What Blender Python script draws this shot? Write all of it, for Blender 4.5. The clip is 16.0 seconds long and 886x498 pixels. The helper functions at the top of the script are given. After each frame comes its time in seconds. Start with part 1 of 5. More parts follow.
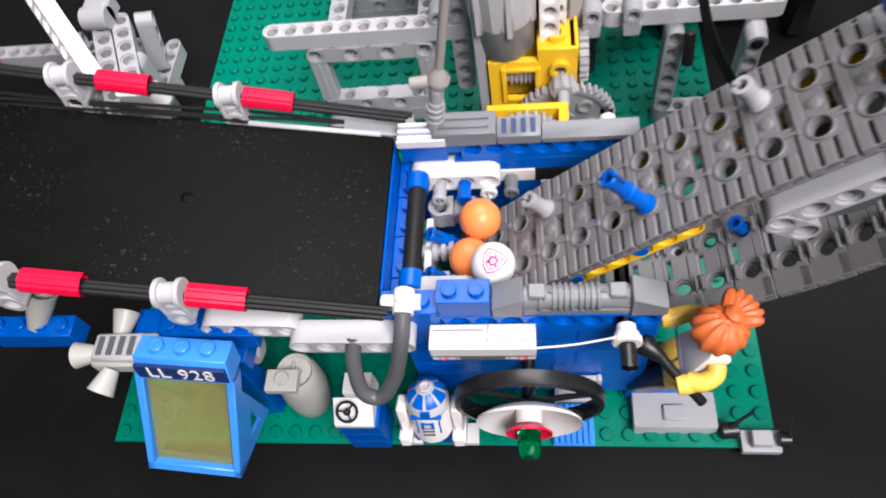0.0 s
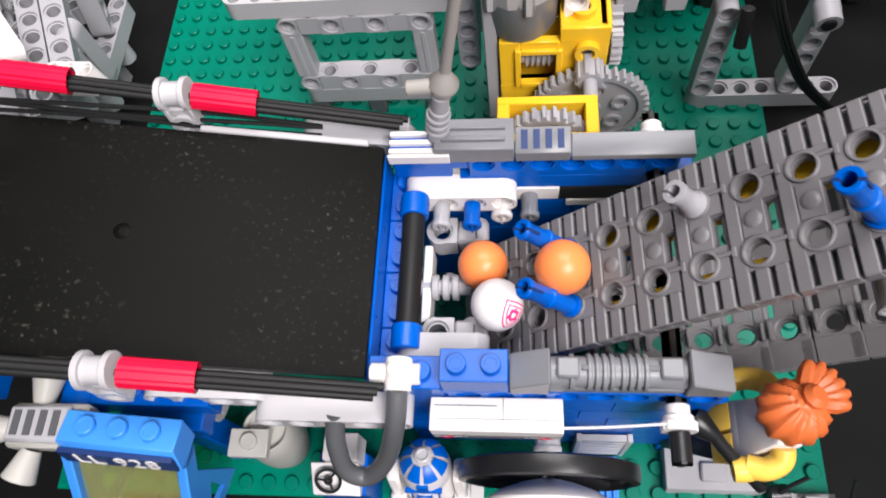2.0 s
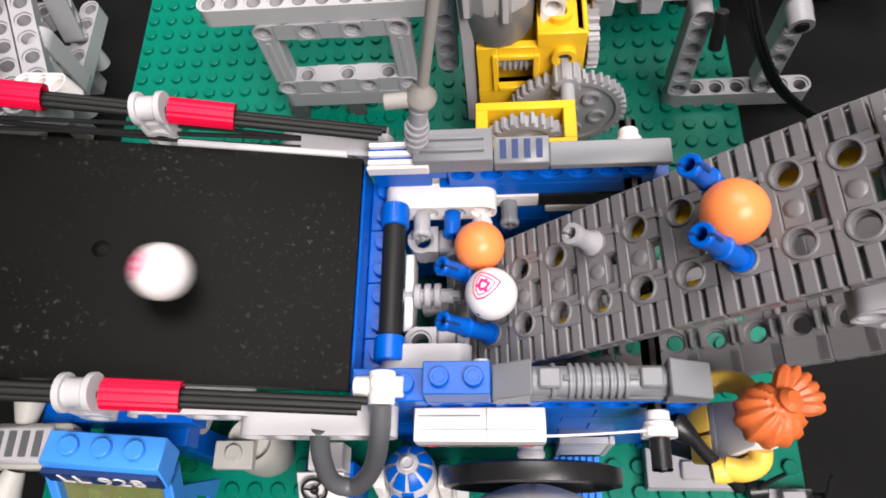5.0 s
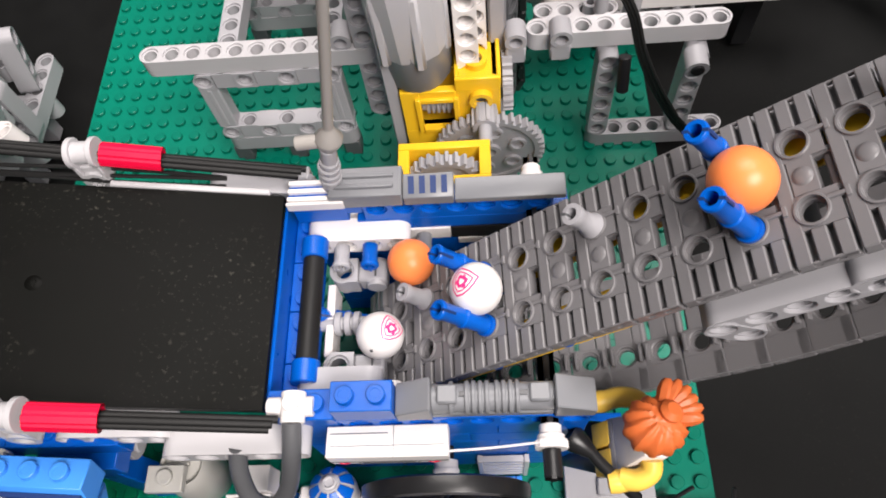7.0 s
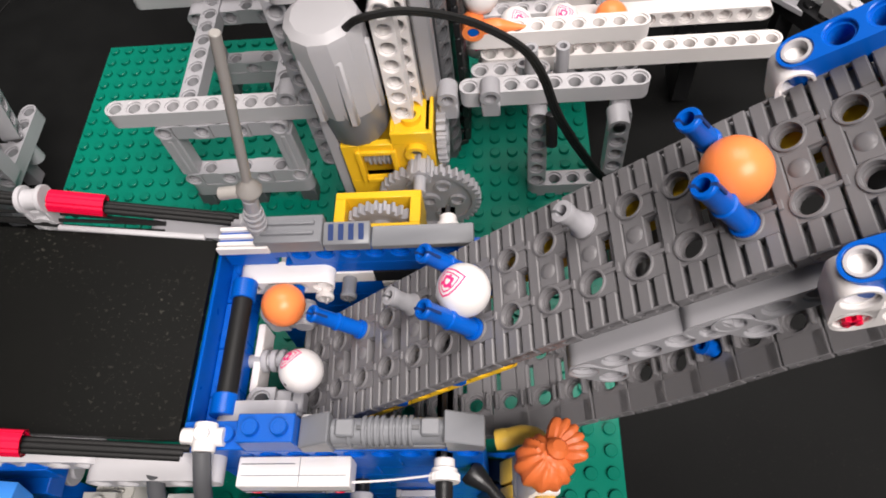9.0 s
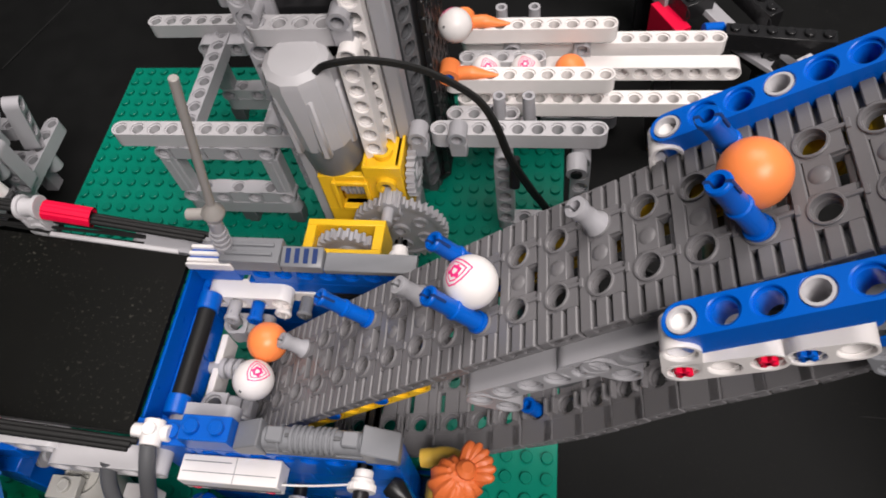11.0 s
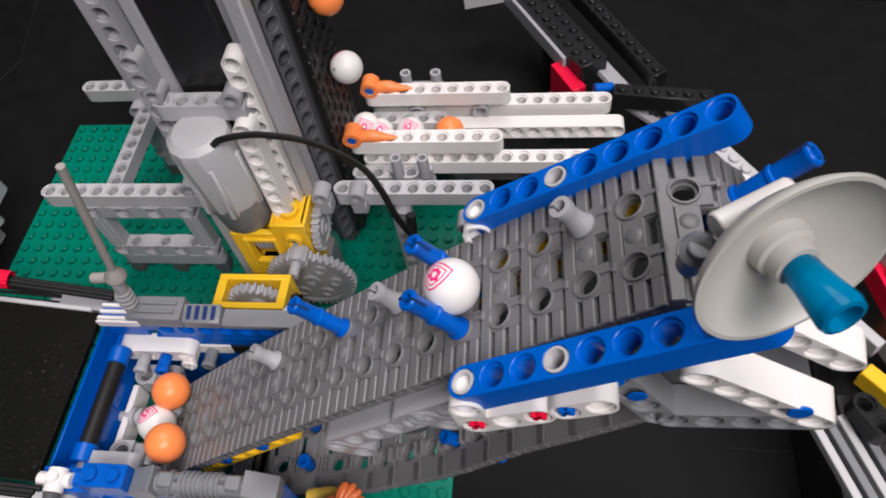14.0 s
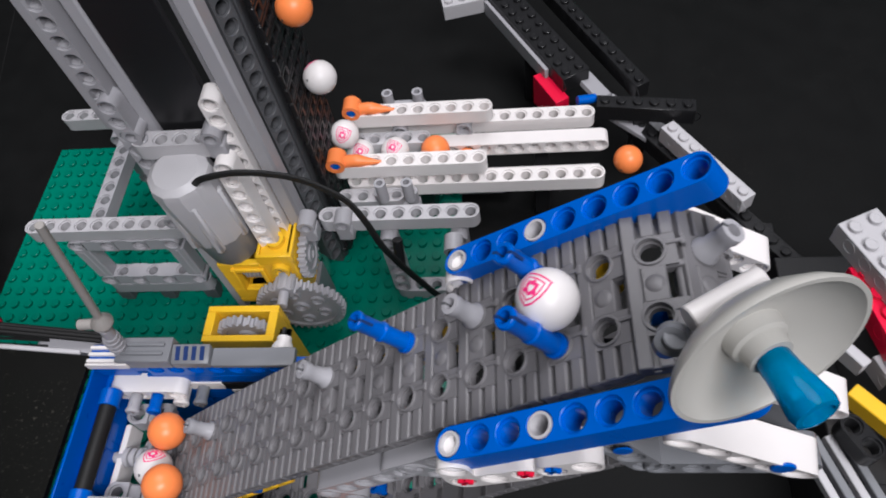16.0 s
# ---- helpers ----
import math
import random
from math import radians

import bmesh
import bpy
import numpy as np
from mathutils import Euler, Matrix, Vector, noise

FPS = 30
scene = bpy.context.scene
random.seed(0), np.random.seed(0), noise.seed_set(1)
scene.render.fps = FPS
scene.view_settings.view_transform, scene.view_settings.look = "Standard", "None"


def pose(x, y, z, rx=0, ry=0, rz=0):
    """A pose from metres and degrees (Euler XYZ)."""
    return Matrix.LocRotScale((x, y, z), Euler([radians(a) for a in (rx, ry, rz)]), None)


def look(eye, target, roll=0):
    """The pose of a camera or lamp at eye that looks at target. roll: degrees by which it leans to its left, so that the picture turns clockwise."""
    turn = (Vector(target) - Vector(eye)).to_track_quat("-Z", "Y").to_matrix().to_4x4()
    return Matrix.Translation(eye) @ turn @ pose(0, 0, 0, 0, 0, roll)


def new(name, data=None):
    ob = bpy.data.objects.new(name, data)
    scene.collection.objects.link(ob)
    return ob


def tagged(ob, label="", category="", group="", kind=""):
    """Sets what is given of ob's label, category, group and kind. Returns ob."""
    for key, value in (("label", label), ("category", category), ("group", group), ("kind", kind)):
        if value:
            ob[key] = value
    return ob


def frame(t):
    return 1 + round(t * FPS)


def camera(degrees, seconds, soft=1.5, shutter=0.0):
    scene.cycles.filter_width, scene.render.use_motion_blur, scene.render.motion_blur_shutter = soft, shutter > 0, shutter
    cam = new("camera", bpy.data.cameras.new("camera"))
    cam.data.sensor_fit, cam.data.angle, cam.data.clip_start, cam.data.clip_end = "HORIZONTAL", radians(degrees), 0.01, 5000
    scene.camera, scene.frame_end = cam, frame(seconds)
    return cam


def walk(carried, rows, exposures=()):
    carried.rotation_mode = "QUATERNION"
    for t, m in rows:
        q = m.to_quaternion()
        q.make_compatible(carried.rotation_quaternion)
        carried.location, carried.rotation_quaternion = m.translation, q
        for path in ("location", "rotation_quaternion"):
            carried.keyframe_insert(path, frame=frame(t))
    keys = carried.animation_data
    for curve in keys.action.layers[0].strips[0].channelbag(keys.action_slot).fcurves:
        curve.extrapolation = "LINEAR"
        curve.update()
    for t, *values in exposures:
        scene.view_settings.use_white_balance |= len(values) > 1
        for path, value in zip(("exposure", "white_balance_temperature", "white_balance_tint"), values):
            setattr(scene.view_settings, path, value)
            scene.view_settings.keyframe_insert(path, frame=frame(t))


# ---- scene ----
cam = camera(63.19, 16.0, soft=1.8, shutter=0.5)
# seconds, eye in metres, turn in degrees
PATH = [
    (0, 0.02600, -0.07037, 0.27300, 30.12, 7.16, 2.49),
    (0.5, 0.01618, -0.04973, 0.25844, 26.76, 6.64, 2.77),
    (1, 0.01578, -0.02940, 0.25577, 25.74, 6.80, 2.69),
    (1.5, 0.01757, -0.02535, 0.24848, 25.25, 6.79, 2.43),
    (2, 0.01539, -0.02013, 0.24714, 24.52, 5.87, 2.31),
    (2.5, 0.01323, -0.00964, 0.25235, 23.83, 5.65, 1.16),
    (3, 0.01441, -0.00835, 0.25215, 23.28, 5.35, 0.42),
    (3.5, 0.01287, -0.01119, 0.24970, 23.16, 4.33, 0.73),
    (5.8, 0.02362, -0.01769, 0.25271, 23.90, 5.28, 0.57),
    (6, 0.02728, -0.01902, 0.25387, 24.17, 5.17, 0.43),
    (6.5, 0.03339, -0.02119, 0.25971, 25.85, 4.92, -0.25),
    (7, 0.03842, -0.02399, 0.26095, 26.51, 4.57, -0.52),
    (7.5, 0.04204, -0.02361, 0.26490, 26.84, 4.46, -0.72),
    (8, 0.05472, -0.02587, 0.26814, 27.65, 4.87, -1.11),
    (10.3, 0.09006, -0.03452, 0.28027, 31.97, 5.84, 5.83),
    (10.5, 0.09509, -0.03518, 0.28244, 31.99, 5.89, 6.28),
    (11, 0.10479, -0.03538, 0.28715, 32.24, 6.24, 6.09),
    (11.5, 0.11294, -0.03773, 0.28956, 32.39, 6.54, 6.11),
    (12, 0.12615, -0.03822, 0.29409, 32.91, 6.99, 5.60),
    (12.5, 0.14017, -0.03659, 0.29751, 33.38, 7.32, 5.24),
    (13, 0.14322, -0.03424, 0.29924, 33.61, 7.01, 5.02),
    (13.5, 0.14137, -0.03316, 0.30448, 33.72, 6.42, 5.07),
    (14, 0.14627, -0.03520, 0.30987, 34.03, 6.09, 4.81),
    (14.5, 0.15236, -0.03421, 0.31477, 34.31, 6.13, 4.56),
    (15, 0.15385, -0.02949, 0.31723, 34.92, 6.54, 4.41),
    (15.5, 0.15595, -0.02573, 0.31470, 34.86, 6.65, 4.20),
    (16, 0.14949, -0.02016, 0.31900, 32.50, 6.91, 2.73),
]
walk(cam, [(t, pose(x, y, z, rx, ry, rz)) for t, x, y, z, rx, ry, rz in PATH],
     exposures=[(0.0, 0.22, 6150, 10), (1.0, 0.18, 6200, 10), (3.5, 0.14, 6350, 10), (7.0, 0.12, 6550, 10), (8.0, 0.05, 6550, 10), (10.5, -0.33, 6500, 10), (13.5, -0.54, 6350, 10), (15.0, -0.58, 6100, 9), (16.0, -0.62, 5950, 9)])

MM = 0.001  # lengths below are millimetres: toy bricks on an 8 mm grid

# ---- light ----
world = bpy.data.worlds.new("hall_light")
world.use_nodes = True
world.node_tree.nodes["Background"].inputs[0].default_value = (0.95, 0.97, 1.0, 1)
world.node_tree.nodes["Background"].inputs[1].default_value = 0.135
scene.world = world


def ceiling_lamp(name, x, y, z, size_x, size_y, watts, colour):
    lamp = bpy.data.lights.new(name, "AREA")
    lamp.shape, lamp.size, lamp.size_y, lamp.energy, lamp.color = "RECTANGLE", size_x, size_y, watts, colour
    ob = new(name, lamp)
    ob.matrix_world = look((x, y, z), (0.05, 0.1, 0.05))
    return ob


ceiling_lamp("hall_lamp", 0.15, 0.50, 1.35, 0.9, 0.7, 17.0, (1.0, 0.93, 0.90))
ceiling_lamp("hall_lamp", 0.62, -0.72, 1.5, 1.0, 0.7, 47.0, (1.0, 0.93, 0.90))


# ---- materials ----
def material(name, colour, rough=0.32, metal=0.0, vary=0.08, grain=900.0, bump=0.05, coat=0.0, dust=0.0, shine=0.4):
    m = bpy.data.materials.new(name)
    m.use_nodes = True
    nt = m.node_tree
    b = nt.nodes["Principled BSDF"]
    co = nt.nodes.new("ShaderNodeTexCoord")
    big = nt.nodes.new("ShaderNodeTexNoise")
    big.inputs["Scale"].default_value, big.inputs["Detail"].default_value = 60.0, 3.0
    fine = nt.nodes.new("ShaderNodeTexNoise")
    fine.inputs["Scale"].default_value, fine.inputs["Detail"].default_value = grain, 4.0
    info = nt.nodes.new("ShaderNodeObjectInfo")
    for n in (big, fine):
        nt.links.new(co.outputs["Object"], n.inputs["Vector"])
    add = nt.nodes.new("ShaderNodeMath")
    add.operation = "ADD"
    nt.links.new(big.outputs["Fac"], add.inputs[0])
    nt.links.new(info.outputs["Random"], add.inputs[1])
    ramp = nt.nodes.new("ShaderNodeMapRange")
    ramp.inputs["From Min"].default_value, ramp.inputs["From Max"].default_value = 0.3, 1.7
    ramp.inputs["To Min"].default_value, ramp.inputs["To Max"].default_value = 1.0 - vary, 1.0 + vary
    nt.links.new(add.outputs[0], ramp.inputs["Value"])
    hue = nt.nodes.new("ShaderNodeHueSaturation")
    hue.inputs["Color"].default_value = (*colour, 1)
    nt.links.new(ramp.outputs[0], hue.inputs["Value"])
    out = hue.outputs["Color"]
    if dust:
        specks = nt.nodes.new("ShaderNodeTexNoise")
        specks.inputs["Scale"].default_value, specks.inputs["Detail"].default_value = 760.0, 8.0
        nt.links.new(co.outputs["Object"], specks.inputs["Vector"])
        cut = nt.nodes.new("ShaderNodeMapRange")
        cut.inputs["From Min"].default_value, cut.inputs["From Max"].default_value = 0.60, 0.74
        cut.inputs["To Max"].default_value = dust
        nt.links.new(specks.outputs["Fac"], cut.inputs["Value"])
        patch = nt.nodes.new("ShaderNodeTexNoise")
        patch.inputs["Scale"].default_value, patch.inputs["Detail"].default_value = 22.0, 3.0
        nt.links.new(co.outputs["Object"], patch.inputs["Vector"])
        drift = nt.nodes.new("ShaderNodeMapRange")
        drift.inputs["From Min"].default_value, drift.inputs["From Max"].default_value = 0.40, 0.70
        nt.links.new(patch.outputs["Fac"], drift.inputs["Value"])
        where = nt.nodes.new("ShaderNodeMath")
        where.operation = "MULTIPLY"
        nt.links.new(cut.outputs[0], where.inputs[0])
        nt.links.new(drift.outputs[0], where.inputs[1])
        mix = nt.nodes.new("ShaderNodeMix")
        mix.data_type = "RGBA"
        mix.inputs["B"].default_value = (0.32, 0.3, 0.25, 1)
        nt.links.new(where.outputs[0], mix.inputs["Factor"])
        nt.links.new(out, mix.inputs["A"])
        out = mix.outputs["Result"]
    nt.links.new(out, b.inputs["Base Color"])
    rr = nt.nodes.new("ShaderNodeMapRange")
    rr.inputs["To Min"].default_value, rr.inputs["To Max"].default_value = rough - 0.07, rough + 0.1
    nt.links.new(big.outputs["Fac"], rr.inputs["Value"])
    nt.links.new(rr.outputs[0], b.inputs["Roughness"])
    b.inputs["Metallic"].default_value = metal
    b.inputs["Specular IOR Level"].default_value = shine
    b.inputs["Coat Weight"].default_value = coat
    bm_node = nt.nodes.new("ShaderNodeBump")
    bm_node.inputs["Strength"].default_value, bm_node.inputs["Distance"].default_value = bump, 0.0002
    nt.links.new(fine.outputs["Fac"], bm_node.inputs["Height"])
    nt.links.new(bm_node.outputs[0], b.inputs["Normal"])
    return m


def see_through(name, colour, rough=0.05, clear=0.92):
    m = material(name, colour, rough, vary=0.03)
    b = m.node_tree.nodes["Principled BSDF"]
    b.inputs["Transmission Weight"].default_value, b.inputs["IOR"].default_value = clear, 1.2
    return m


GREEN = material("green_plastic", (0.0, 0.175, 0.115), 0.34, shine=0.25)
BLUE = material("blue_plastic", (0.0, 0.095, 0.48), 0.28, shine=0.3)
SKYBLUE = material("bright_blue_plastic", (0.05, 0.26, 0.78), 0.3)
LIGHT = material("light_grey_plastic", (0.36, 0.355, 0.375), 0.33)
PALE = material("pale_grey_plastic", (0.48, 0.47, 0.485), 0.33)
WHITE = material("white_plastic", (0.77, 0.735, 0.72), 0.32)
GREY = material("stone_grey_plastic", (0.20, 0.205, 0.22), 0.35)
TREAD = material("tread_grey_plastic", (0.162, 0.157, 0.163), 0.35, bump=0.08)
DARK = material("dark_grey_plastic", (0.09, 0.092, 0.098), 0.36)
BLACK = material("black_plastic", (0.012, 0.012, 0.013), 0.3)
RUBBER = material("black_rubber", (0.011, 0.011, 0.011), 0.5, shine=0.25)
YELLOW = material("yellow_plastic", (0.86, 0.52, 0.02), 0.3)
RED = material("red_plastic", (0.74, 0.004, 0.045), 0.3)
ORANGE = material("orange_plastic", (0.92, 0.25, 0.07), 0.34)
PINK = material("pink_print", (0.80, 0.03, 0.20), 0.4)
HAIR = material("ginger_hair_plastic", (0.60, 0.135, 0.035), 0.4)
SKIN = material("toy_yellow_plastic", (0.90, 0.58, 0.09), 0.32)
TAN = material("old_grey_plastic", (0.42, 0.41, 0.38), 0.36)
METAL = material("grey_rod", (0.33, 0.31, 0.29), 0.35)
NAVY = material("dark_blue_print", (0.01, 0.03, 0.12), 0.4)
TRAYMAT = material("dusty_black_board", (0.0028, 0.0029, 0.0025), 0.34, vary=0.6, grain=300.0, bump=0.06, dust=0.2, shine=0.05)
CLOTH = material("black_table_cloth", (0.0052, 0.0054, 0.0054), 0.6, vary=0.5, grain=2500.0, bump=0.3, dust=0.03, shine=0.1)
# near black, for the added wall that keeps light off from the left
SHADEWALL = material("shade_wall_dark", (0.035, 0.035, 0.04), 0.8)
WALLPAINT = material("grey_wall_paint", (0.35, 0.35, 0.36), 0.8)
SCREEN = see_through("clear_yellow_plastic", (0.86, 0.80, 0.34), 0.14, 0.86)
TGREEN = see_through("clear_green_plastic", (0.0, 0.45, 0.16))
TBLUE = see_through("clear_blue_plastic", (0.0, 0.26, 0.52), 0.16, 0.55)


# ---- mesh tools, in millimetres ----
def mesh_of(name, bm, *mats, smooth=40):
    me = bpy.data.meshes.new(name)
    bmesh.ops.scale(bm, vec=(MM, MM, MM), verts=bm.verts)
    bm.to_mesh(me)
    bm.free()
    for m in mats:
        me.materials.append(m)
    if smooth:
        me.shade_smooth()
        me.set_sharp_from_angle(angle=radians(smooth))
    return me


def at_mm(x, y, z, rx=0, ry=0, rz=0):
    return pose(x * MM, y * MM, z * MM, rx, ry, rz)


def thing(name, label, category, m=None, group="", kind=""):
    ob = new(name)
    ob.empty_display_size = 0.005
    if m is not None:
        ob.matrix_world = m
    return tagged(ob, label, category, group, kind)


def part(name, bm, mat, parent, label="", m=None, smooth=40):
    mats = mat if isinstance(mat, (list, tuple)) else (mat,)
    me = bm if isinstance(bm, bpy.types.Mesh) else mesh_of(name, bm, *mats, smooth=smooth)
    ob = new(name, me)
    ob.parent = parent
    if m is not None:
        ob.matrix_basis = m
    return tagged(ob, label)


def add_box(bm, x0, x1, y0, y1, z0, z1, bevel=0.25, mat=0):
    vs = [bm.verts.new((x, y, z)) for x in (x0, x1) for y in (y0, y1) for z in (z0, z1)]
    fs = [bm.faces.new([vs[i] for i in f]) for f in ((0, 1, 3, 2), (4, 6, 7, 5), (0, 4, 5, 1), (2, 3, 7, 6), (0, 2, 6, 4), (1, 5, 7, 3))]
    for f in fs:
        f.material_index = mat
    if bevel:
        edges = list({e for f in fs for e in f.edges})
        bmesh.ops.bevel(bm, geom=edges, offset=bevel, segments=1, affect="EDGES", profile=0.5)
    return bm


def frame_of(axis):
    a = Vector(axis).normalized()
    u = a.orthogonal().normalized()
    return u, a.cross(u), a


def add_lathe(bm, base, axis, profile, seg=20, mat=0, closed=True):
    """Turns a profile of (radius, height) round the axis from base."""
    u, v, a = frame_of(axis)
    rings = []
    for r, h in profile:
        o = Vector(base) + a * h
        rings.append([bm.verts.new(o + (u * math.cos(2 * math.pi * k / seg) + v * math.sin(2 * math.pi * k / seg)) * max(r, 0.001)) for k in range(seg)])
    for p, q in zip(rings, rings[1:]):
        for k in range(seg):
            f = bm.faces.new((p[k], p[(k + 1) % seg], q[(k + 1) % seg], q[k]))
            f.material_index = mat
    if closed:
        for ring, flip in ((rings[0], True), (rings[-1], False)):
            f = bm.faces.new(ring[::-1] if flip else ring)
            f.material_index = mat
    return bm


def add_cyl(bm, base, axis, r, h, seg=20, mat=0, chamfer=0.25):
    c = min(chamfer, r * 0.4, h * 0.4)
    return add_lathe(bm, base, axis, [(r - c, 0), (r, c), (r, h - c), (r - c, h)], seg, mat)


def add_ring(bm, base, axis, r_out, r_in, h, seg=24, mat=0):
    return add_lathe(bm, base, axis, [(r_in, 0), (r_out, 0), (r_out, h), (r_in, h), (r_in, 0)], seg, mat, closed=False)


def add_stud(bm, x, y, z, seg=14, mat=0):
    add_lathe(bm, (x, y, z - 0.05), (0, 0, 1), [(2.4, 0), (2.4, 1.55), (2.2, 1.75), (1.5, 1.75), (1.4, 1.62)], seg, mat)


def add_cell(bm, cx, cy, xl, xr, yb, yt, half, round_l=False, round_r=False, seg=24, bore=2.45, mat=0, sides="lrbt", smooth_r=3.9):
    """A piece of beam with one hole along z: counterbores on both faces, and the outer walls named in sides."""
    def edge(a):
        c, s = math.cos(a), math.sin(a)
        if (c < 0 and round_l) or (c > 0 and round_r):
            return smooth_r * c, smooth_r * s
        tx = (xr if c > 0 else xl) / c if abs(c) > 1e-6 else 1e9
        ty = (yt if s > 0 else yb) / s if abs(s) > 1e-6 else 1e9
        k = min(tx, ty)
        return k * c, k * s
    angles = [2 * math.pi * k / seg for k in range(seg)]
    for x, y, r in ((xr, yt, round_r), (xl, yt, round_l), (xl, yb, round_l), (xr, yb, round_r)):
        if not r:
            best = min(range(seg), key=lambda k: abs(math.remainder(angles[k] - math.atan2(y, x), 2 * math.pi)))
            angles[best] = math.atan2(y, x) % (2 * math.pi)
    outer = [edge(a) for a in angles]
    levels = [("o", half), (3.32, half), (3.1, half - 0.22), (3.1, half - 0.9), (bore, half - 0.9), (bore, -half + 0.9), (3.1, -half + 0.9), (3.1, -half + 0.22), (3.32, -half), ("o", -half)]
    rings = []
    for r, z in levels:
        rings.append([bm.verts.new((cx + (o[0] if r == "o" else r * math.cos(a)), cy + (o[1] if r == "o" else r * math.sin(a)), z)) for a, o in zip(angles, outer)])
    for p, q in zip(rings, rings[1:]):
        for k in range(seg):
            f = bm.faces.new((p[k], q[k], q[(k + 1) % seg], p[(k + 1) % seg]))
            f.material_index = mat
    top, bottom = rings[0], rings[-1]
    for k in range(seg):
        j = (k + 1) % seg
        (x0, y0), (x1, y1) = outer[k], outer[j]
        inner = False
        for side, value in (("l", xl), ("r", xr)):
            if side not in sides and abs(x0 - value) < 1e-4 and abs(x1 - value) < 1e-4:
                inner = True
        for side, value in (("b", yb), ("t", yt)):
            if side not in sides and abs(y0 - value) < 1e-4 and abs(y1 - value) < 1e-4:
                inner = True
        if not inner:
            f = bm.faces.new((bottom[k], bottom[j], top[j], top[k]))
            f.material_index = mat
    return bm


BEAMS = {}


def beam_mesh(n, mat, seg=24):
    """A lift arm with n holes along x, holes along z, first hole at the origin."""
    if (n, mat.name, seg) not in BEAMS:
        bm = bmesh.new()
        for k in range(n):
            add_cell(bm, 8 * k, 0, -4, 4, -3.9, 3.9, 3.85, k == 0, k == n - 1, seg, sides="bt")
        bmesh.ops.remove_doubles(bm, verts=bm.verts, dist=0.002)
        BEAMS[n, mat.name, seg] = mesh_of("lift_arm", bm, mat, smooth=35)
    return BEAMS[n, mat.name, seg]


def lay(p, q, normal):
    """The pose of a beam whose holes run from p towards q, with the holes' axis near normal."""
    x = (Vector(q) - Vector(p)).normalized()
    z = (Vector(normal) - x * x.dot(Vector(normal))).normalized()
    m = Matrix((x, z.cross(x), z)).transposed().to_4x4()
    return Matrix.Translation(Vector(p) * MM) @ m


def lift_arm(n, p, q, normal, mat, label, parent=None, name="lift_arm", group="", seg=24):
    if parent is not None:
        return part(name, beam_mesh(n, mat, seg), mat, parent, label, lay(p, q, normal))
    ob = new(name, beam_mesh(n, mat, seg))
    ob.matrix_world = lay(p, q, normal)
    return tagged(ob, label, "beam", group)


def pin_mesh(name, length, mat, collar=True):
    """A slotted pin standing on the origin along z."""
    bm = bmesh.new()
    prof = [(1.5, 0), (3.0, 0), (3.0, 1.4), (2.35, 1.5), (2.35, length * 0.5 - 0.5), (2.75, length * 0.5 - 0.2), (2.75, length * 0.5 + 0.6), (2.35, length * 0.5 + 0.9),
            (2.35, length - 1.6), (2.7, length - 1.1), (2.7, length - 0.4), (2.4, length), (1.55, length), (1.55, length - 5.0), (0.01, length - 5.0)]
    add_lathe(bm, (0, 0, 0), (0, 0, 1), prof, 20, closed=False)
    for s in (1, -1):
        add_box(bm, -0.35, 0.35, s * 1.5 if s > 0 else -2.8, 2.8 if s > 0 else -1.5, length - 4.2, length + 0.02, 0, 1)
    return mesh_of(name, bm, mat, NAVY)


def add_gear(bm, base, axis, teeth, module=1.0, width=3.8, holes=0, mat=0):
    """A spur gear: teeth, web and hub."""
    u, v, a = frame_of(axis)
    r = teeth * module / 2
    ring = []
    for k in range(teeth):
        for da, rr in ((-0.30, r - 1.1), (-0.16, r + 0.95), (0.16, r + 0.95), (0.30, r - 1.1)):
            ang = 2 * math.pi * (k + da) / teeth
            ring.append((rr * math.cos(ang), rr * math.sin(ang)))
    lo = [bm.verts.new(Vector(base) + u * x + v * y) for x, y in ring]
    hi = [bm.verts.new(Vector(base) + u * x + v * y + a * width) for x, y in ring]
    n = len(ring)
    ri = r - 2.8
    ilo = [bm.verts.new(Vector(base) + (u * x + v * y) * (ri / math.hypot(x, y))) for x, y in ring]
    ihi = [bm.verts.new(Vector(base) + (u * x + v * y) * (ri / math.hypot(x, y)) + a * width) for x, y in ring]
    for k in range(n):
        j = (k + 1) % n
        for quad in ((lo[k], lo[j], hi[j], hi[k]), (hi[k], hi[j], ihi[j], ihi[k]), (ilo[k], ilo[j], lo[j], lo[k]), (ilo[j], ilo[k], ihi[k], ihi[j])):
            bm.faces.new(quad).material_index = mat
    o = Vector(base)
    add_ring(bm, o + a * (width * 0.3), axis, ri + 0.2, 2.4, width * 0.4, 32, mat)
    add_ring(bm, o - a * 0.2, axis, 4.2, 2.4, width + 0.4, 20, mat)
    for k in range(holes):
        ang = 2 * math.pi * k / holes
        add_ring(bm, o + (u * math.cos(ang) + v * math.sin(ang)) * min(11.3, ri - 3.4) - a * 0.1, axis, 3.4, 2.4, width + 0.2, 16, mat)
    return bm


def brick_mesh(name, sx, sy, h, mat, studs=True):
    """A brick of sx by sy studs with its corner at the origin."""
    bm = bmesh.new()
    add_box(bm, 0.05, 8 * sx - 0.05, 0.05, 8 * sy - 0.05, 0, h, 0.25)
    if studs:
        for i in range(sx):
            for j in range(sy):
                add_stud(bm, 8 * i + 4, 8 * j + 4, h)
    return mesh_of(name, bm, mat)


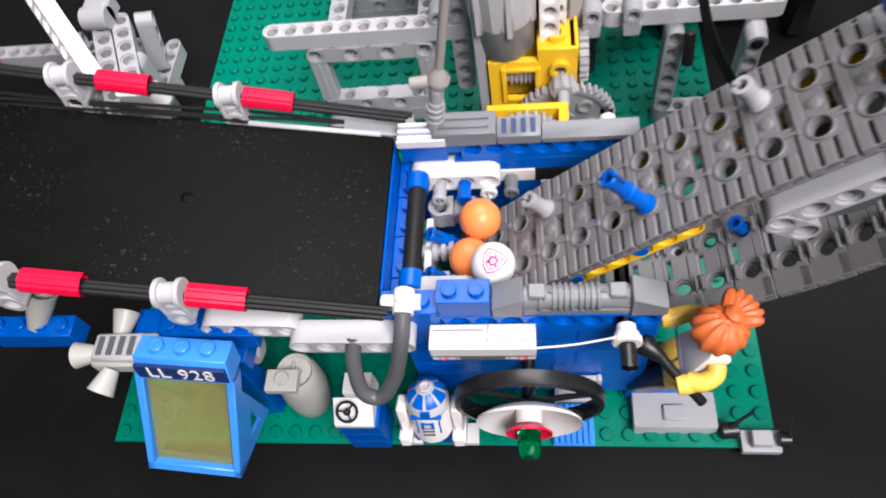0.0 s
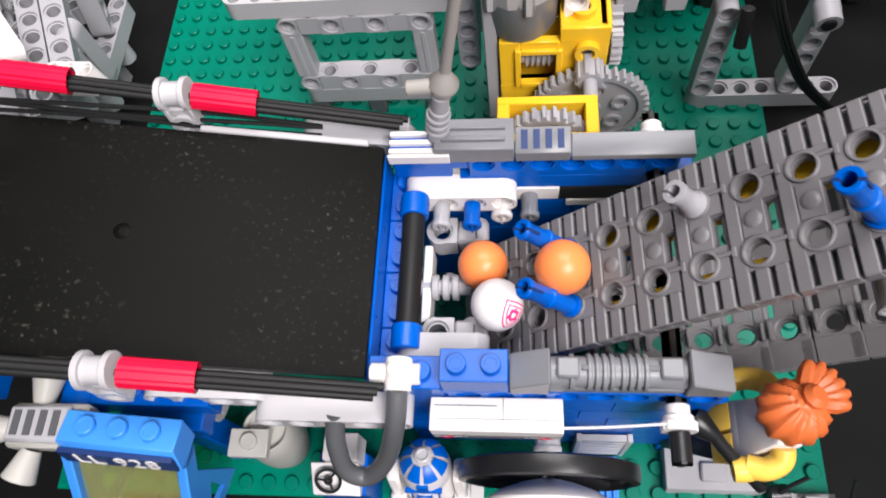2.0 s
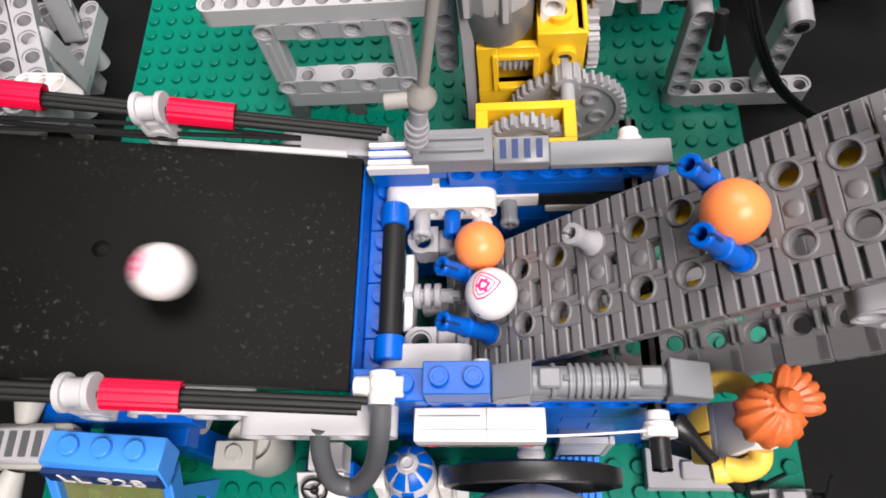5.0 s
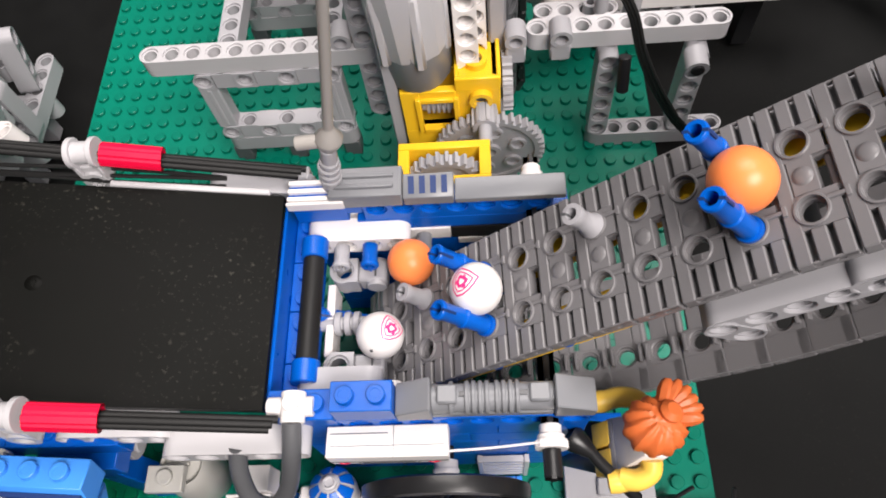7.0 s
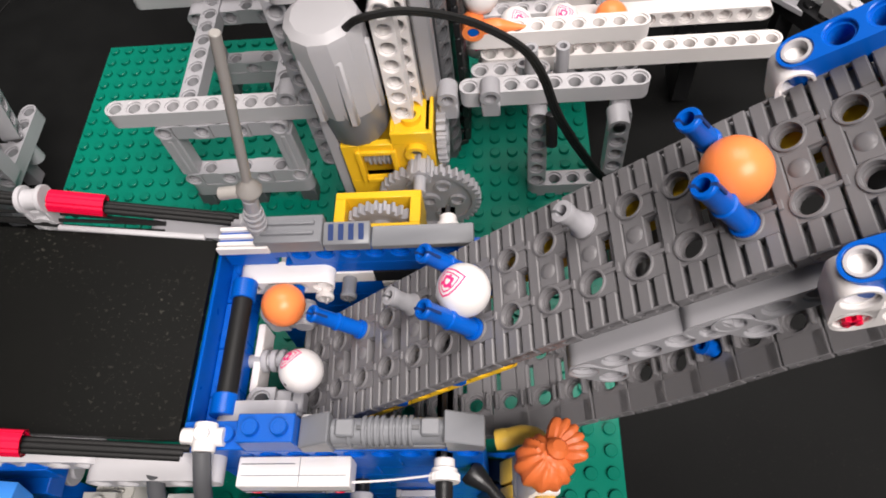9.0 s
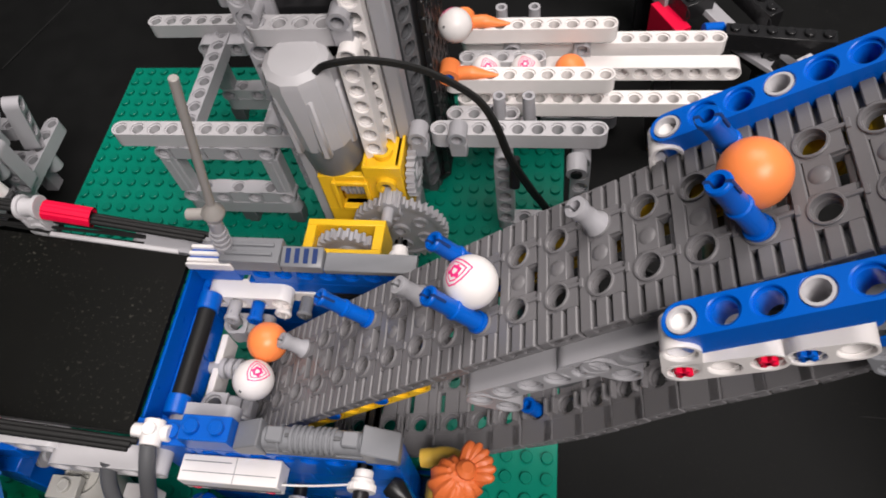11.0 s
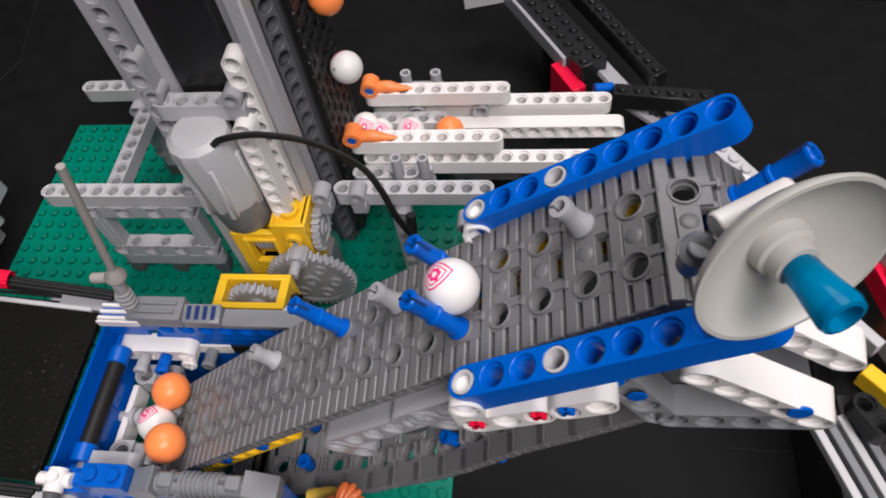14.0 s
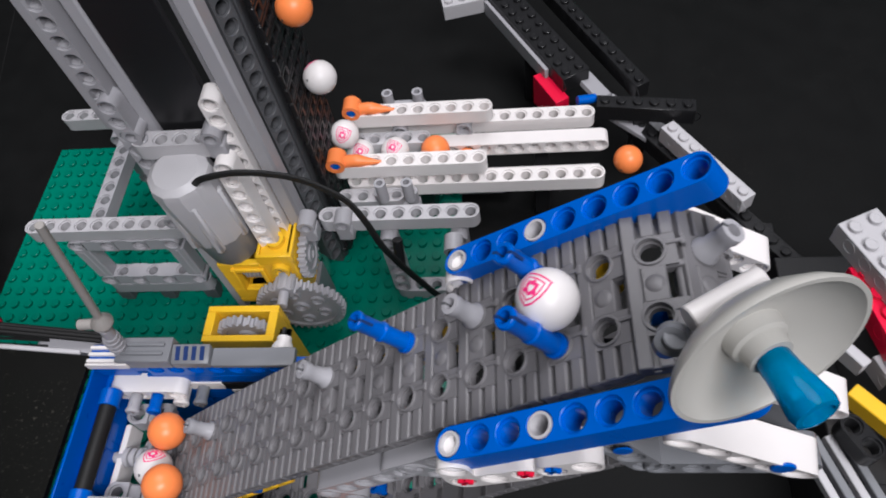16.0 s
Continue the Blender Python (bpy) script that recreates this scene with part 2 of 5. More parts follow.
def add_path_tube(bm, points, r, seg=10, mat=0):
    """A round cable through points, smoothed."""
    pts = [Vector(p) for p in points]
    fine = []
    for i in range(len(pts) - 1):
        p0, p1, p2, p3 = pts[max(i - 1, 0)], pts[i], pts[i + 1], pts[min(i + 2, len(pts) - 1)]
        for s in range(6):
            t = s / 6
            fine.append(0.5 * (2 * p1 + (p2 - p0) * t + (2 * p0 - 5 * p1 + 4 * p2 - p3) * t * t + (3 * p1 - p0 - 3 * p2 + p3) * t ** 3))
    fine.append(pts[-1])
    rings = []
    up = Vector((0.13, 0.2, 1))
    for i, p in enumerate(fine):
        d = (fine[min(i + 1, len(fine) - 1)] - fine[max(i - 1, 0)]).normalized()
        u = d.cross(up).normalized()
        v = u.cross(d)
        rings.append([bm.verts.new(p + (u * math.cos(2 * math.pi * k / seg) + v * math.sin(2 * math.pi * k / seg)) * r) for k in range(seg)])
    for p, q in zip(rings, rings[1:]):
        for k in range(seg):
            bm.faces.new((p[k], p[(k + 1) % seg], q[(k + 1) % seg], q[k])).material_index = mat
    bm.faces.new(rings[0][::-1]).material_index = mat
    bm.faces.new(rings[-1]).material_index = mat
    return bm


# ---- setting ----
def build_table_cloth():
    bm = bmesh.new()
    n = 90
    grid = [[bm.verts.new((-900 + 1900 * i / n, -900 + 2000 * j / n, -1.6 - 5.0 * abs(noise.noise(Vector((i * 0.16 + 0.05 * j, j * 0.13, 0)))))) for j in range(n + 1)] for i in range(n + 1)]
    for i in range(n):
        for j in range(n):
            bm.faces.new((grid[i][j], grid[i + 1][j], grid[i + 1][j + 1], grid[i][j + 1]))
    ob = tagged(new("table_cloth", mesh_of("table_cloth", bm, CLOTH)), "black woven table cloth with joined seams", "cloth", kind="structure")
    seams = bmesh.new()
    for p, q in (((-239, 266), (-218, 329)), ((-218, 329), (-240, 420)), ((194, 74), (330, 70)), ((194, 74), (196, -40))):
        add_path_tube(seams, [(*p, -2.6), ((p[0] + q[0]) / 2, (p[1] + q[1]) / 2, -2.6), (*q, -2.6)], 0.45, 6)
    part("seam", seams, RUBBER, ob)
    return ob


build_table_cloth()
table = thing("table", "plain dark table under the black cloth", "table")
bm = bmesh.new()
add_box(bm, -890, 990, -890, 1090, -34, -8, 2)
part("tabletop", bm, DARK, table)
for x in (-840, 900):
    for y in (-840, 1000):
        bm = bmesh.new()
        add_box(bm, x, x + 40, y, y + 40, -750, -34, 2)
        part("leg", bm, DARK, table)
bm = bmesh.new()
add_box(bm, -3000, 3000, -3000, 3000, -760, -750, 0)
tagged(new("floor", mesh_of("floor", bm, WALLPAINT)), "plain grey hall floor", "floor", kind="structure")
# unseen wall, added to darken tray and cloth reflections from the left
bm = bmesh.new()
add_box(bm, -1900, -1800, -3000, 3000, -750, 2600, 0)
tagged(new("wall_west", mesh_of("wall_west", bm, SHADEWALL)), "unseen dark wall added to cut light from the left", "wall", kind="structure")


def build_baseplate(name, x0, y0, nx, ny, px, py, label, m=None):
    base = thing(name, label, "baseplate", m)
    bm = bmesh.new()
    add_box(bm, x0, x0 + nx * px, y0, y0 + ny * py, -1.3, 0.0, 0.3)
    part("plate", bm, GREEN, base)
    bm = bmesh.new()
    for i in range(nx):
        for j in range(ny):
            add_lathe(bm, (x0 + (i + 0.5) * px, y0 + (j + 0.5) * py, -0.05), (0, 0, 1), [(2.4, 0), (2.4, 1.5), (2.15, 1.75)], 12)
    tagged(part("studs", bm, GREEN, base), kind="stuff")
    return base


build_baseplate("baseplate", -146, 1.5, 32, 32, 8.0, 8.2, "dark green studded building baseplate lying on the black cloth")
build_baseplate("baseplate", 0, 0, 32, 16, 8.0, 8.0, "green studded baseplate of a neighbouring machine", at_mm(166, 400, 0, 0, 0, -11.4))


# ---- front and back walls of the loading bin ----
def holed_brick(name, n, mat, seg=20, half=3.95):
    """A brick n studs long with side holes along y, corner at the origin, front face at y = 0."""
    bm = bmesh.new()
    for k in range(n):
        add_cell(bm, 8 * k, 0, -4, 4, -5.8, 3.8, half, False, False, seg, sides=("l" if k == 0 else "") + ("r" if k == n - 1 else "") + "bt")
    bmesh.ops.rotate(bm, verts=bm.verts, cent=(0, 0, 0), matrix=Matrix.Rotation(radians(90), 3, "X"))
    bmesh.ops.translate(bm, verts=bm.verts, vec=(4, half, 5.8))
    return mesh_of(name, bm, mat, smooth=35)


def brick_run(wall, y, z, cuts, mat, rows, x0):
    """Rows of plain bricks, 8 mm deep, from the height z downwards."""
    for r in range(rows):
        x = x0
        order = cuts if r % 2 == 0 else cuts[::-1]
        for n in order:
            key = (n, mat.name)
            if key not in PLAIN:
                PLAIN[key] = brick_mesh("brick", n, 1, 9.55, mat, False)
            part("brick", PLAIN[key], mat, wall, "", at_mm(x, y, z - 9.6 * (r + 1)))
            x += 8 * n


PLAIN = {}
front = thing("front_wall", "blue toy brick wall with side holes beside the conveyor", "brick wall")
part("brick", holed_brick("brick", 10, BLUE), BLUE, front, "blue brick with side holes", at_mm(-18, 20, 66.0))
brick_run(front, 20, 66.0, (4, 3, 3), BLUE, 6, -18)
part("brick", brick_mesh("brick", 2, 1, 9.5, BLUE), BLUE, front, "blue two-stud brick", at_mm(-4, 20, 75.7))
part("brick", brick_mesh("brick", 2, 1, 9.5, BLUE, False), BLUE, front, "", at_mm(-20, 20, 75.9 - 9.6))

back = thing("back_wall", "blue, white and black toy brick wall behind the loading bin", "brick wall")
part("brick", holed_brick("brick", 7, BLUE, half=2.6), BLUE, back, "blue brick with side holes", at_mm(0.9, 82, 71.5))
part("brick", brick_mesh("brick", 2, 1, 9.6, BLUE, False), BLUE, back, "", at_mm(-20, 82, 71.5))
part("brick", brick_mesh("brick", 1, 1, 7.6, BLUE, False), BLUE, back, "", at_mm(-7.2, 82.1, 75.5))
part("plate", brick_mesh("plate", 8, 1, 6.4, BLUE, False), BLUE, back, "", at_mm(-2, 81.9, 65.0))
part("plate", brick_mesh("plate", 4, 1, 6.4, WHITE, False), WHITE, back, "white plate", at_mm(-6, 81.4, 58.5))
part("plate", brick_mesh("plate", 4, 1, 6.4, BLACK, False), BLACK, back, "black plate", at_mm(26, 81.4, 58.5))
part("plate", brick_mesh("plate", 4, 1, 3.2, WHITE, False), WHITE, back, "white plate", at_mm(28, 81.0, 55.2))
brick_run(back, 82, 58.4, (4, 2, 4), BLUE, 6, -18)


def grey_slope(name, x0, x1, y0, y1, z0, z1, mat, slope=2.5):
    bm = bmesh.new()
    add_box(bm, x0, x1, y0, y1, z0, z1, 0.3)
    for v in bm.verts:
        if v.co.z > z1 - 0.5 and v.co.y < (y0 + y1) / 2:
            v.co.z -= slope
    return mesh_of(name, bm, mat)


part("cap_brick", grey_slope("cap_brick", 28.5, 60.5, 81.6, 88.6, 79.6, 82.6, GREY, 0.6), GREY, back, "grey smooth sloped brick")
grille = part("cap_brick", grey_slope("cap_brick", 13.6, 28.3, 81.6, 88.8, 79.6, 85.6, GREY, 1.8), GREY, back, "grey sloped brick with grille slots")
bm = bmesh.new()
for k in range(4):
    add_box(bm, 15.2 + 3.2 * k, 16.9 + 3.2 * k, 82.8, 87.8, 82.6, 85.7, 0)
for v in bm.verts:
    if v.co.z > 84 and v.co.y < 85:
        v.co.z -= 1.55
part("slot", bm, NAVY, grille, "dark grille slots")
bm = bmesh.new()
add_box(bm, -8, 13.4, 81.6, 91.5, 79.6, 86.0, 0.3)
add_box(bm, -6, 11, 84, 85.2, 85.9, 87.1, 0.2)
add_box(bm, -6, 11, 87.6, 88.8, 85.9, 87.1, 0.2)
part("cap_brick", bm, GREY, back, "grey hinge plate")
bm = bmesh.new()
add_box(bm, -20.4, -4.1, 81.6, 90, 81.2, 82.9, 0.2)
part("tile_base", bm, BLUE, back, "blue tile base")
bm = bmesh.new()
add_box(bm, -20.6, -3.9, 80.9, 81.9, 80.4, 84.0, 0.2)
for k in range(3):
    add_box(bm, -20.3, -4.2, 82.2 + 2.7 * k, 83.6 + 2.7 * k, 82.8, 84.4, 0.2)
part("grille_tile", bm, WHITE, back, "white ribbed grille tile")


def build_hinge_cylinder():
    top = thing("hinge_assembly", "grey ribbed hinge cylinder between sloped bricks on the wall", "hinge")
    for x0, x1, low in ((12.2, 21.5, 0), (52.5, 63, 1)):
        bm = bmesh.new()
        add_box(bm, x0, x1, 19.6, 28.2, 75.8, 86.0, 0.4)
        for v in bm.verts:
            if v.co.z > 84 and ((v.co.x > x1 - 1) if low else (v.co.x < x0 + 1)):
                v.co.z -= 5
        part("sloped_brick", bm, GREY, top)
    bm = bmesh.new()
    add_cyl(bm, (21.5, 24, 80.3), (1, 0, 0), 3.6, 31)
    add_box(bm, 21.4, 52.4, 20.2, 27.8, 75.8, 78.6, 0.3)
    part("cylinder", bm, GREY, top)
    for x in (26, 30.0, 31.7, 33.4, 35.1, 37.6, 39.3, 41.0, 42.7):
        bm = bmesh.new()
        add_cyl(bm, (x, 24, 80.3), (1, 0, 0), 4.3, 1.1, 20)
        part("rib", bm, GREY, top)
    for x in (23, 46.2):
        bm = bmesh.new()
        add_box(bm, x, x + 5.2, 21.6, 26.4, 79, 85.0, 0.5)
        part("clip", bm, GREY, top)
    for x in (28.7, 43.4):
        bm = bmesh.new()
        add_box(bm, x, x + 2.4, 23.4, 24.6, 83.0, 84.3, 0.1)
        part("slot", bm, DARK, top)


build_hinge_cylinder()


def build_control_box():
    box = thing("control_box", "white printed tile box with gauges on the blue wall", "box")
    bm = bmesh.new()
    add_box(bm, -7.5, 25, 11.5, 19.9, 65.2, 70.8, 0.3)
    add_box(bm, -7.3, 24.8, 11.6, 19.9, 61.9, 65.0, 0.3)
    part("housing", bm, WHITE, box)
    for x0, x1, z0, z1 in ((0.4, 0.65, 62, 65), (16.6, 16.85, 62, 65), (1.5, 15.6, 63.0, 63.35), (1.5, 15.6, 63.8, 64.15), (1.5, 15.6, 64.55, 64.85), (-7.0, 24.6, 65.0, 65.3)):
        bm = bmesh.new()
        add_box(bm, x0, x1, 11.3, 11.7, z0, z1, 0)
        part("print_line", bm, DARK, box)
    for x0, x1, y0, y1 in ((-6.5, 9, 17.6, 17.9), (10.4, 10.6, 11.6, 19.6), (-6.5, 24, 14.4, 14.6)):
        bm = bmesh.new()
        add_box(bm, x0, x1, y0, y1, 70.5, 70.95, 0)
        part("print_line", bm, GREY, box)
    for x in (-3.6, 20.8):
        bm = bmesh.new()
        add_ring(bm, (x, 11.6, 63.5), (0, -1, 0), 1.5, 1.2, 0.15, 16, 0)
        add_box(bm, x - 0.1, x + 1.0, 11.4, 11.55, 63.4, 63.7, 0, 0)
        part("gauge", bm, RED, box, "red printed gauge dial")
    bm = bmesh.new()
    add_path_tube(bm, [(25, 13.5, 66.5), (37, 13.6, 69), (51.5, 13.5, 76)], 0.35, 6)
    part("string", bm, WHITE, box, "white string to the axle bush")


build_control_box()


def build_cross_axle():
    ax = thing("axle", "black plastic axle through both walls with ribbed white bushes", "axle")
    bm = bmesh.new()
    for s in (0, 45):
        add_box(bm, -2.3, 2.3, 4.5, 101, -0.8, 0.8, 0.2)
    add_box(bm, -0.8, 0.8, 4.5, 101, -2.3, 2.3, 0.2)
    add_cyl(bm, (0, 5.0, 0), (0, 1, 0), 2.4, 8.0)
    part("shaft", bm, BLACK, ax, m=at_mm(51.5, 0, 72.0))
    for y in (12.4, 91.5):
        bm = bmesh.new()
        add_gear(bm, (0, 0, 0), (0, 1, 0), 16, 0.42, 1.8)
        add_cyl(bm, (0, 1.5, 0), (0, 1, 0), 3.6, 2.0)
        add_cyl(bm, (0, 3.5, 0), (0, 1, 0), 2.9, 2.6)
        part("bush", bm, WHITE, ax, m=at_mm(51.5, y, 72.0))


build_cross_axle()


# ---- loading bin ----
def build_bin():
    b = thing("loading_bin", "open ball bin with grey connectors, black bar and blue caps", "bin")
    for k in range(4):
        part("rim_brick", brick_mesh("rim_brick", 1, 2, 9.6, BLUE) if k == 0 else b.children[0].data, BLUE, b, "", at_mm(-22.5, 23.5 + 16.1 * k, 55))
    bm = bmesh.new()
    add_box(bm, -23.8, -22.6, 23, 88, 40, 74.5, 0.2)
    part("rim_panel", bm, BLUE, b)
    bm = bmesh.new()
    add_cyl(bm, (-14.4, 37, 71), (0, 1, 0), 3.1, 34)
    part("bar", bm, RUBBER, b, "black round bar")
    for y in (31.5, 69.5):
        bm = bmesh.new()
        add_cyl(bm, (-14.4, y, 71), (0, 1, 0), 4.0, 6.5)
        part("end_cap", bm, BLUE, b, "blue end cap")
    for y, s in ((70.6, 1), (40, -1)):
        bm = bmesh.new()
        add_cell(bm, 0, 0, -4.5, 4.5, -4, 4, 3.9, True, False, 20, smooth_r=4.4)
        add_box(bm, 4.4, 13.5, -3.6, 3.6, -3.4, 3.4, 0.8)
        add_cyl(bm, (10, -4.6, 0), (0, 1, 0), 3.2, 9.2)
        bmesh.ops.translate(bm, verts=bm.verts, vec=(-7.8, y, 56.5))
        part("cross_block", bm, LIGHT, b, "light grey cross block with round hole")
        bm = bmesh.new()
        add_box(bm, 1.9, 2.5, y - 2.2, y + 2.2, 59.7, 60.2, 0)
        part("axle_slot", bm, DARK, b)
    bm = bmesh.new()
    add_box(bm, -12.9, -10.4, 43.5, 67, 48, 58, 0.3)
    part("divider", bm, WHITE, b, "white upright plate")
    bm = bmesh.new()
    add_cyl(bm, (-23, 54.5, 56), (1, 0, 0), 2.2, 24)
    for x in (-10.2, -7.2, -4.4):
        add_cyl(bm, (x, 54.5, 56), (1, 0, 0), 3.7, 1.9)
    add_box(bm, -3, 3, 53.6, 55.4, 53.7, 58.3, 0.3)
    part("axle_end", bm, LIGHT, b, "light grey axle with bushes")
    lift_arm(4, (-14, 79.6, 66.5), (10, 79.6, 66.5), (0, 1, 0), WHITE, "white lift arm with pins", b)
    for x, mat, r in ((-7.5, LIGHT, 2.4), (1.2, BLUE, 2.4), (9.5, WHITE, 2.7), (17.5, GREY, 2.4)):
        bm = bmesh.new()
        add_lathe(bm, (0, 0, 0), (0, -1, 0), [(r, 0), (r, 5.5), (r + 0.4, 6), (r + 0.4, 7), (r, 7.4), (r - 0.9, 7.4), (r - 0.9, 4), (0.01, 4)], 16, closed=False)
        add_box(bm, -0.3, 0.3, -7.6, -4, -r - 0.5, r + 0.5, 0)
        part("pin", bm, mat, b, "", at_mm(x, 76.5 if x < 5 else 81.4, 65 if x < 5 else 61))
    for x in (-7.5, 0.5, 9):
        bm = bmesh.new()
        add_cyl(bm, (x, 28, 62), (0, 1, 0), 2.4, 6)
        part("pin", bm, BLUE if x == 0.5 else WHITE, b)
    lift_arm(3, (-13, 32, 68.5), (3, 32, 68.5), (0, 1, 0), LIGHT, "", b)


build_bin()


# ---- black feed tray with rails ----
def tray_z(x):
    return 79.0 + 0.21 * (-22 - x)


def rail_clamp(x, y, z):
    """Two rounded cheeks across the rail joined by a drum, with a pin socket hanging below."""
    bm = bmesh.new()
    for x0 in (x - 8.2, x - 1.6):
        add_cyl(bm, (x0, y, z), (1, 0, 0), 4.5, 1.6, 20)
        add_box(bm, x0 + 0.1, x0 + 1.5, y - 3.9, y + 3.9, z - 9.5, z, 0.3)
    add_cyl(bm, (x - 7, y, z), (1, 0, 0), 3.3, 6, 18)
    add_box(bm, x - 6.7, x - 1.5, y - 3.0, y + 3.0, z - 6.0, z - 3.0, 0.5)
    add_ring(bm, (x - 4.1, y - 4.0, z - 9.6), (0, 1, 0), 4.1, 2.5, 8.0, 22)
    return bm


def build_tray():
    tray = thing("feed_tray", "wide dusty black board tray between red and black rails", "tray")
    bm = bmesh.new()
    n = 24
    x_of = lambda i: -262 + (262 - 22.8) * i / n
    vs = [[bm.verts.new((x_of(i), (22.5, 87.0)[j], tray_z(x_of(i)) + 0.25 * noise.noise(Vector((i * 0.4, j * 3.0, 0))))) for j in range(2)] for i in range(n + 1)]
    for i in range(n):
        bm.faces.new((vs[i][0], vs[i + 1][0], vs[i + 1][1], vs[i][1]))
    ext = bmesh.ops.extrude_face_region(bm, geom=bm.faces[:])
    bmesh.ops.translate(bm, verts=[g for g in ext["geom"] if isinstance(g, bmesh.types.BMVert)], vec=(0, 0, -2.4))
    bmesh.ops.recalc_face_normals(bm, faces=bm.faces)
    part("board", bm, TRAYMAT, tray, "dusty black board")
    bm = bmesh.new()
    add_lathe(bm, (-85.4, 55.7, tray_z(-85.4) - 0.5), (0.2, 0, 0.98), [(2.6, 0.3), (2.2, 0.55), (0.9, 0.62), (0.55, 0.1), (0.01, 0.1)], 18, closed=False)
    part("screw", bm, TRAYMAT, tray)
    for y0, end, z0, grow, red_at in ((18.0, -17.0, 83.6, 0.25, ((-74.0, 0.6), (-118.4, 3.0), (-166, 6.0))), (93.5, -16.0, 82.2, 0.26, ((-71.8, 0.6), (-118.2, 7.0), (-166, 7.0)))):
        z = lambda x: z0 + grow * (end - x)
        for k, (dy, dz) in enumerate(((1.0, -0.3), (-0.4, 0.3), (-1.5, -0.6))):
            bm = bmesh.new()
            stop = end - (0.0, 1.2, 2.2)[k]
            add_path_tube(bm, [(stop, y0 + dy, z(stop) + dz), (-120, y0 + dy, z(-120) + dz), (-262, y0 + dy, z(-262) + dz)], 1.05, 10)
            part("rail_hose", bm, RUBBER, tray, "black hose rail")
        for x, gap in red_at:
            bm = bmesh.new()
            a = Vector((1, 0, -grow)).normalized()
            add_lathe(bm, (x, y0, z(x)), a, [(2.9, 0.2), (3.75, 0), (3.75, 16.9), (3.15, 16.9), (3.1, 12.0)], 8, closed=False)
            bmesh.ops.bevel(bm, geom=[e for e in bm.edges if abs((e.verts[0].co - e.verts[1].co).normalized().dot(a)) > 0.9], offset=0.7, segments=2, affect="EDGES")
            part("red_sleeve", bm, RED, tray, "bright red plastic sleeve")
            part("rail_clamp", rail_clamp(x - gap, y0, z(x - gap - 4)), PALE, tray, "pale grey clamp")
    bm = bmesh.new()
    add_box(bm, 0, 46, -1.0, 1.0, -4, 0, 0.4)
    part("edge_strip", bm, PALE, tray, "thin pale strip beside the board", lay((-72, 88.4, tray_z(-72) + 0.2), (-26, 88.4, tray_z(-26) + 0.2), (0, 0, 1)))
    lift_arm(4, (-42.5, 92.2, 78.5), (-19, 92.2, 74.2), (0, 1, 0), LIGHT, "light grey lift arm under the rail", tray)
    bm = bmesh.new()
    add_box(bm, -36.5, -16.4, 93.6, 98.6, 73.0, 77.6, 0.4)
    part("bracket", bm, PALE, tray)
    lift_arm(5, (-47.5, 16.4, 70.5), (-15.5, 16.4, 69.8), (0, 1, 0), PALE, "", tray)
    lift_arm(4, (-76, 21.0, 74.0), (-52, 21.0, 72.5), (0, 1, 0), PALE, "", tray)
    for k in range(4):
        bm = bmesh.new()
        wob = lambda x: 0.9 * math.sin(x * 0.05 + 1.7 * k)
        add_path_tube(bm, [(x, 89.2 + k * 1.1 + wob(x), tray_z(x) - 1.5 + 0.4 * k) for x in (-262, -200, -160, -130, -100, -76, -56, -40)], 0.65, 6)
        part("cable", bm, RUBBER, tray, "thin black cable")


build_tray()


def build_hose():
    h = thing("hose", "thick dark rubber hose looped from a white connector to the console", "hose")
    bm = bmesh.new()
    add_path_tube(bm, [(-14, 19, 82), (-15, 12, 76), (-19, 6, 62), (-25, 2.5, 53), (-30.5, 3.5, 56), (-31.5, 9, 66), (-30.5, 15, 73)], 2.5, 14)
    part("tube", bm, DARK, h)
    bm = bmesh.new()
    add_cyl(bm, (-21, 23, 80), (1, 0, 0), 2.6, 12)
    add_cyl(bm, (-14, 18.5, 81), (0, 1, 0.1), 3.2, 8)
    add_cyl(bm, (-14, 23, 80), (0, 0, 1), 2.2, 5)
    part("connector", bm, WHITE, h, "white round connector")
    bm = bmesh.new()
    add_box(bm, -22, -4.2, 19.8, 28, 75.6, 78.6, 0.3)
    add_stud(bm, -9, 24, 78.6)
    part("plate", bm, BLUE, h, "blue plate")


build_hose()


# ---- upright rod ----
def build_antenna():
    a = thing("antenna", "grey antenna rod in a ball joint on the back wall", "antenna")
    bm = bmesh.new()
    p, q = Vector((-4.3, 87.7, 101.5)), Vector((7.4, 91, 162.5))
    add_cyl(bm, p, q - p, 1.45, (q - p).length, 14)
    part("rod", bm, METAL, a)
    bm = bmesh.new()
    add_lathe(bm, p, q - p, [(2.0, 0), (3.8, 3.8), (3.9, 5.0), (1.9, 7.8), (1.45, 9.2)], 20)
    add_cyl(bm, (-12.5, 87.5, 105), (1, 0, 0.1), 2.0, 8)
    part("cone", bm, METAL, a, "grey cone joint")
    bm = bmesh.new()
    add_cyl(bm, (-7.2, 87, 84), (0.15, 0.02, 1), 2.8, 13)
    for k in range(3):
        add_cyl(bm, (-6.8 + 0.42 * k, 87.1, 88 + 2.8 * k), (0.15, 0.02, 1), 3.3, 1.2)
    add_cyl(bm, (-5.4, 87.4, 96), (0.15, 0.02, 1), 2.4, 6.5)
    part("base", bm, LIGHT, a)


build_antenna()


